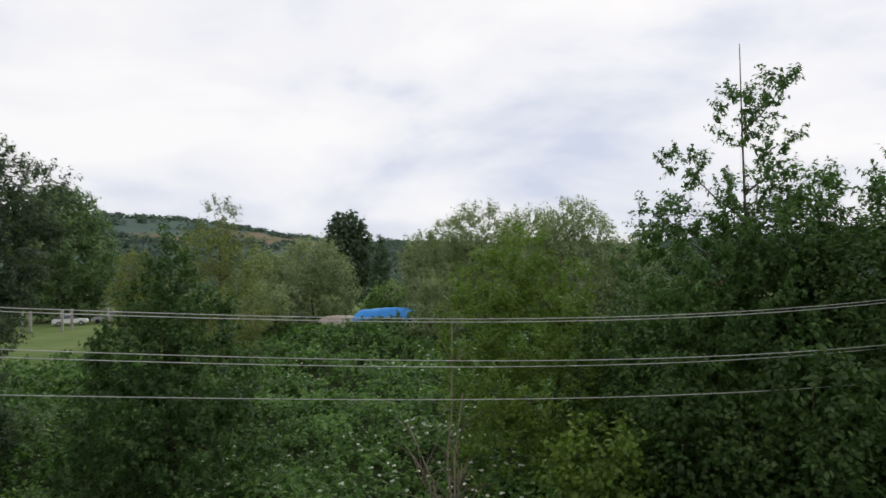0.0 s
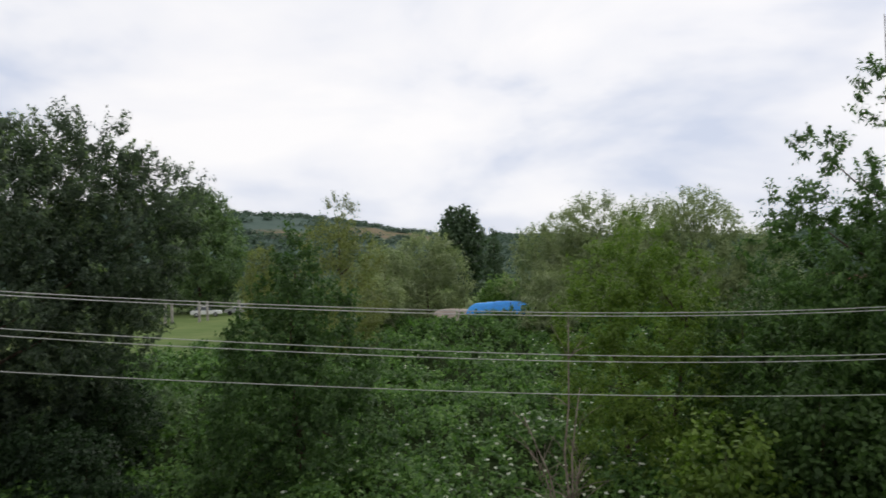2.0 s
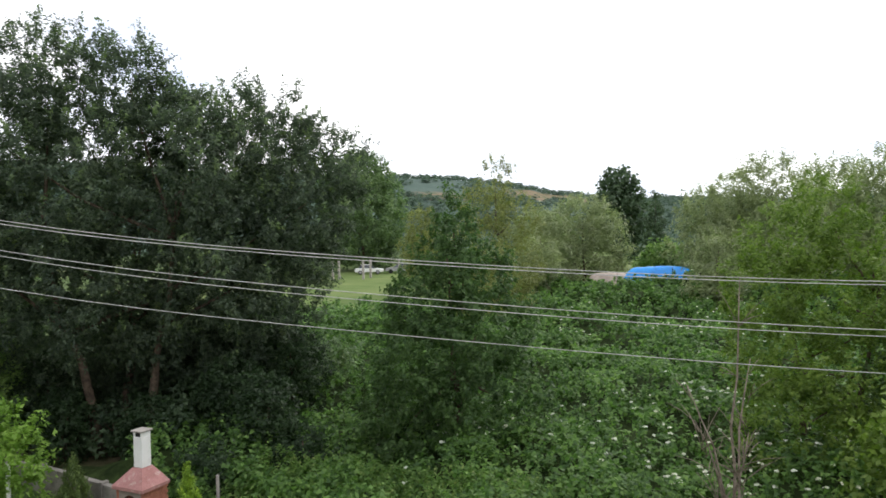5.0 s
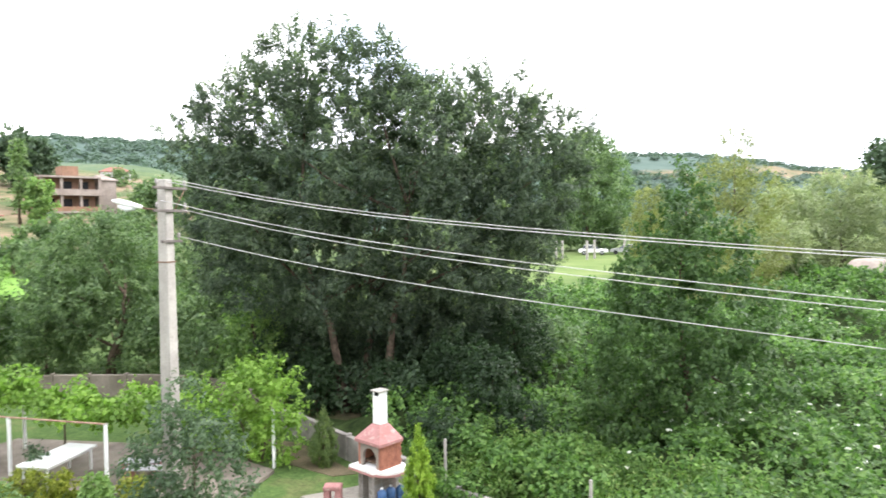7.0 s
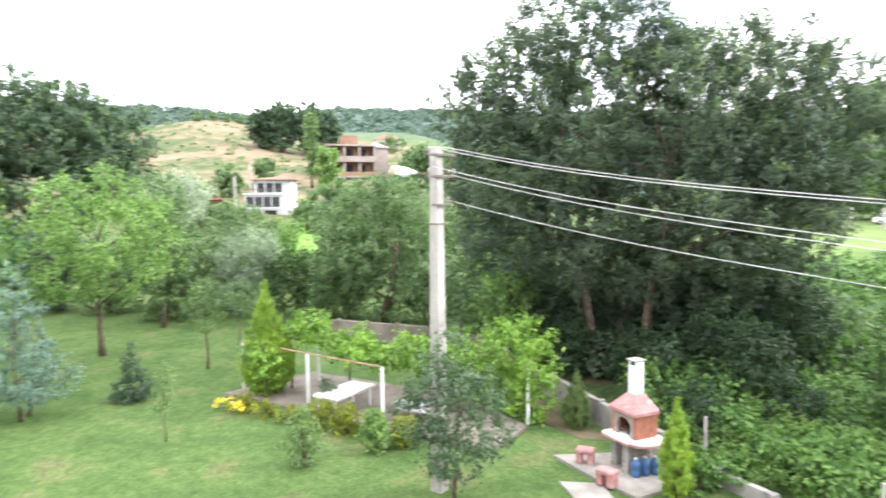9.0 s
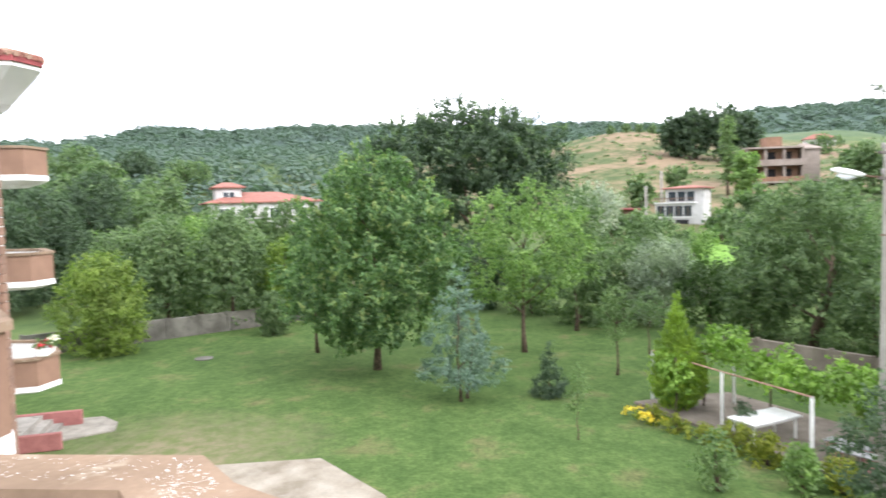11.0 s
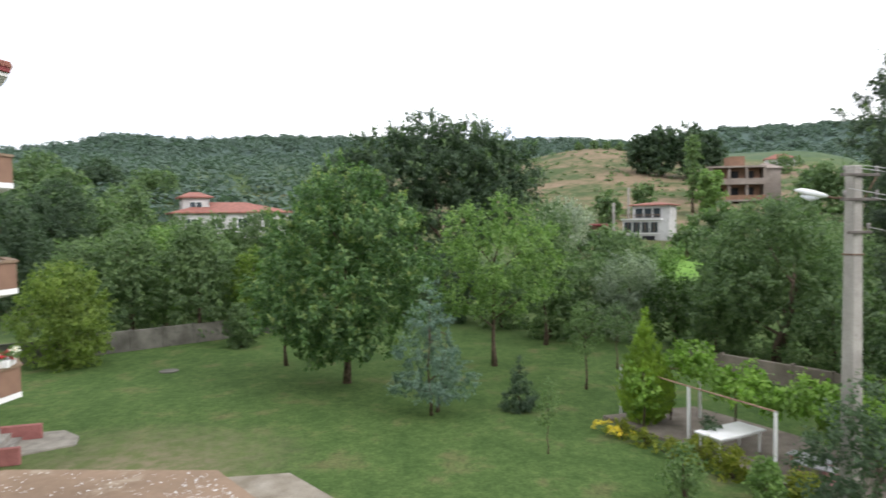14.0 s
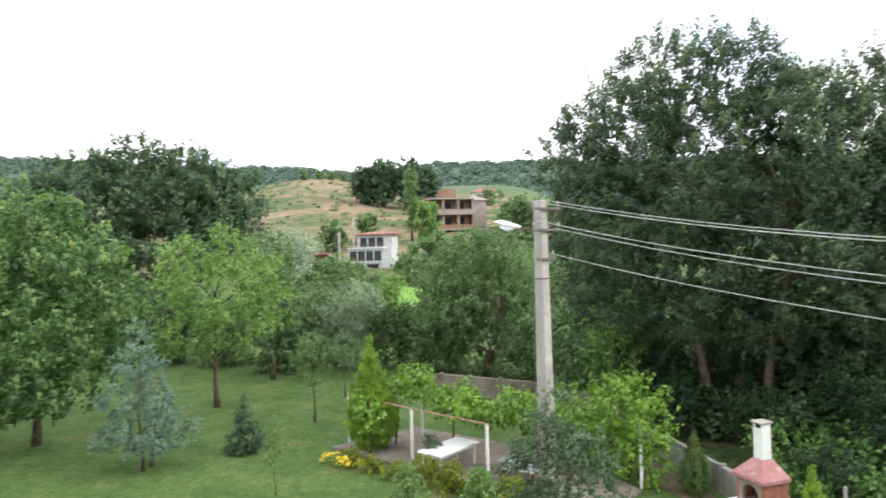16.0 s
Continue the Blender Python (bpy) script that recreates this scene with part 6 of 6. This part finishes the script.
def door_frame():
    root = thing("door_1", "brown door surround on the balcony wall", "door", (0, 0, 0), 0, kind="structure")
    part("frame", in_house(boxed(4.28, -2.898, FLOOR, 4.42, -2.80, 8.55, bevel=0.01)), BROWNWALL, root)
    part("frame", in_house(boxed(3.0, -2.898, 8.40, 4.278, -2.80, 8.55, bevel=0.01)), BROWNWALL, root)
    part("shutter", in_house(boxed(3.2, -2.898, FLOOR + 0.9, 4.276, -2.85, 8.398)), BROWNWALL, root)


door_frame()


def outdoor_unit():
    root = thing("air_conditioner", "white air-conditioner unit on the balcony wall with loose cable", "air conditioner", (0, 0, 0))
    part("casing", in_house(boxed(3.45, -2.88, 6.0, 4.25, -2.55, 6.86, bevel=0.04)), WHITEPAINT, root)
    part("bracket", in_house(boxed(3.5, -2.898, 5.93, 4.2, -2.6, 5.998)), GREYSTEEL, root)
    pts = [(4.3, -2.78, 6.9 - 0.02), (4.33, -2.6, 6.86), (4.33, -2.56, 6.6), (4.33, -2.58, 6.35), (4.33, -2.64, 6.2), (4.33, -2.72, 6.3), (4.33, -2.74, 6.6), (4.36, -2.82, 6.9)]
    part("cable", in_house(tube(bmesh.new(), pts, 0.009, 6)), WHITEPAINT, root)
    part("pipe", in_house(tube(bmesh.new(), [(4.4, -2.86, 6.0), (4.4, -2.86, 7.5), (4.4, -2.86, 9.2)], 0.018, 8)), REDTRIM, root)


outdoor_unit()


def ornament():
    root = thing("wall_plaque", "square plaster plaque with brown frame and scroll relief", "plaque", (0, 0, 0))
    s, n, z, h = 9.30, -4.305, 7.74, 0.275
    for a, b, c, d in ((-h, -h, h, -h + 0.07), (-h, h - 0.07, h, h), (-h, -h + 0.07, -h + 0.07, h - 0.07), (h - 0.07, -h + 0.07, h, h - 0.07)):
        part("frame", in_house(boxed(s - 0.04, n + a, z + b, s - 0.002, n + c, z + d, bevel=0.006)), BROWNWALL, root)
    part("panel", in_house(boxed(s - 0.012, n - h + 0.07, z - h + 0.07, s - 0.002, n + h - 0.07, z + h - 0.07)), WHITEPAINT, root)
    for qx in (-1, 1):
        for qz in (-1, 1):
            bm = bmesh.new()
            sp = [(s - 0.022, n + qx * (0.075 + 0.05 * (1 - t * 0.6) * math.cos(t * 6.5)), z + qz * (0.075 + 0.05 * (1 - t * 0.6) * math.sin(t * 6.5))) for t in np.linspace(0, 1, 14)]
            tube(bm, sp, 0.014, 5)
            tube(bm, [(s - 0.02, n, z), (s - 0.022, n + qx * 0.05, z + qz * 0.03), (s - 0.022, n + qx * 0.12, z + qz * 0.02)], 0.013, 5)
            tube(bm, [(s - 0.02, n, z), (s - 0.022, n + qx * 0.02, z + qz * 0.06), (s - 0.022, n + qx * 0.012, z + qz * 0.125)], 0.013, 5)
            part("scroll", in_house(bm), ORNAMENT, root, "grey scroll relief")


ornament()


def ceiling_lamp():
    root = thing("ceiling_lamp", "round flush lamp under the upper balcony", "lamp", (0, 0, 0))
    z = WING_FLOOR + STOREY - 0.262
    part("base", in_house(tube(bmesh.new(), [(6.35, -3.15, z), (6.35, -3.15, z - 0.03), (6.35, -3.15, z - 0.05)], [0.13, 0.13, 0.09], 18)), POLECONC, root)
    part("bulb", in_house(tube(bmesh.new(), [(6.35, -3.15, z - 0.05), (6.35, -3.15, z - 0.08), (6.35, -3.15, z - 0.11)], [0.035, 0.045, 0.02], 12)), RIMCAP, root)


ceiling_lamp()


def flower_box():
    root = thing("flower_box", "balcony flower box with red and white blossoms", "flowers", (0, 0, 0))
    part("trough", in_house(boxed(21.45, -6.12, FAR_FLOOR - STOREY + 0.802, 22.2, -5.82, FAR_FLOOR - STOREY + 1.0, bevel=0.02)), WHITEPAINT, root)
    rng = np.random.default_rng(8)
    for lf, n in (("mid", 16), ("redflower", 9), ("flower", 5)):
        c = np.array([list(HOUSE @ Vector((rng.uniform(21.4, 22.3), rng.uniform(-6.2, -5.7), FAR_FLOOR - STOREY + rng.uniform(0.98, 1.35)))) for _ in range(n)])
        part_ = leaf_object("leaves" if lf == "mid" else "blossom", *clump_leaves(rng, c, np.tile([0, 0, 1.0], (n, 1)), 0.1, 14, 0.1, 0.08), LEAF[lf], root)


flower_box()


def entrance():
    root = thing("entrance_steps", "concrete entrance steps between dark red side walls", "steps", (0, 0, 0))
    for k in range(3):
        part("step", in_house(boxed(24.2, -8.6 + 0.0, 0, 26.6, -6.9 - 0.32 * k, 0.17 * (k + 1) - 0.004 * k)), CONCRETE, root)
    for s in (23.95, 26.6):
        part("side_wall", in_house(boxed(s, -8.8, 0, s + 0.2, -6.3, 0.55, bevel=0.02)), FADEDRED, root)


entrance()


def peeling():
    """Flaked patches of bare plaster on the parapet fronts, as thin ragged flakes."""
    rng = np.random.default_rng(40)
    ws = weathered("bare_plaster", (0.38, 0.34, 0.32), (0.26, 0.22, 0.2), 9, 60, 0.95, 0.1, 0.4)
    a, b = Vector(NEAR[0]), Vector(NEAR[1])
    d = (b - a).normalized()
    out = Vector((-d.y, d.x))
    for f, z, w, hh in ((0.42, 0.03, 0.3, 0.06), (0.25, 0.02, 0.16, 0.05), (0.6, 0.02, 0.12, 0.03), (0.38, 0.2, 0.12, 0.04), (0.52, 0.19, 0.07, 0.05), (0.3, 0.21, 0.05, 0.03), (0.66, 0.56, 0.07, 0.02), (0.82, 0.2, 0.06, 0.03), (0.1, 0.24, 0.07, 0.04),
                        (0.52, STOREY + 0.05, 0.16, 0.08), (0.42, STOREY + 0.05, 0.08, 0.05), (0.62, STOREY + 0.02, 0.1, 0.02), (0.82, STOREY + 0.09, 0.03, 0.04)):
        bm = bmesh.new()
        k = 28
        c = a.lerp(b, f)
        ring = []
        for g in np.linspace(0, 2 * math.pi, k, endpoint=False):
            p = c + d * (w / 2 * math.cos(g) * rng.uniform(0.3, 1.0))
            ring.append((p.x, p.y, WING_FLOOR + z + hh / 2 * math.sin(g) * rng.uniform(0.2, 1.1)))
        top = [bm.verts.new((p[0] + out.x * 0.002, p[1] + out.y * 0.002, p[2])) for p in ring]
        bot = [bm.verts.new((p[0] - out.x * 0.002, p[1] - out.y * 0.002, p[2])) for p in ring]
        bm.faces.new(top)
        for i in range(k):
            bm.faces.new((top[i], top[(i + 1) % k], bot[(i + 1) % k], bot[i]))
        tagged(part("peeled_patch", in_house(bm), ws), "patch of bare plaster where brown paint has flaked", "stain", "paint flaws", "structure")


peeling()


def coping_specks():
    rng = np.random.default_rng(17)
    P = [Vector(p) for p in OWN[1:6]]
    c = []
    for _ in range(420):
        i = rng.choice(4, p=[0.1, 0.25, 0.45, 0.2])
        q = P[i].lerp(P[i + 1], rng.random())
        cen = Vector((0.6, -1.2))
        q = q + (cen - q).normalized() * rng.uniform(-0.02, 0.15)
        c.append(tuple(HOUSE @ Vector((q.x, q.y, FLOOR + 0.714))))
    c = np.array(c)
    n = len(c)
    s = rng.uniform(0.003, 0.009, n)
    ob = leaf_object("paint_flakes", c, np.tile([0, 0, 1.0], (n, 1)) + rng.normal(size=(n, 3)) * 0.1, rng.normal(size=(n, 3)), s, s * 0.7, WHITEPAINT, fold=0.05)
    tagged(ob, "white flecks of paint scattered on the coping", "flakes", kind="stuff")


coping_specks()
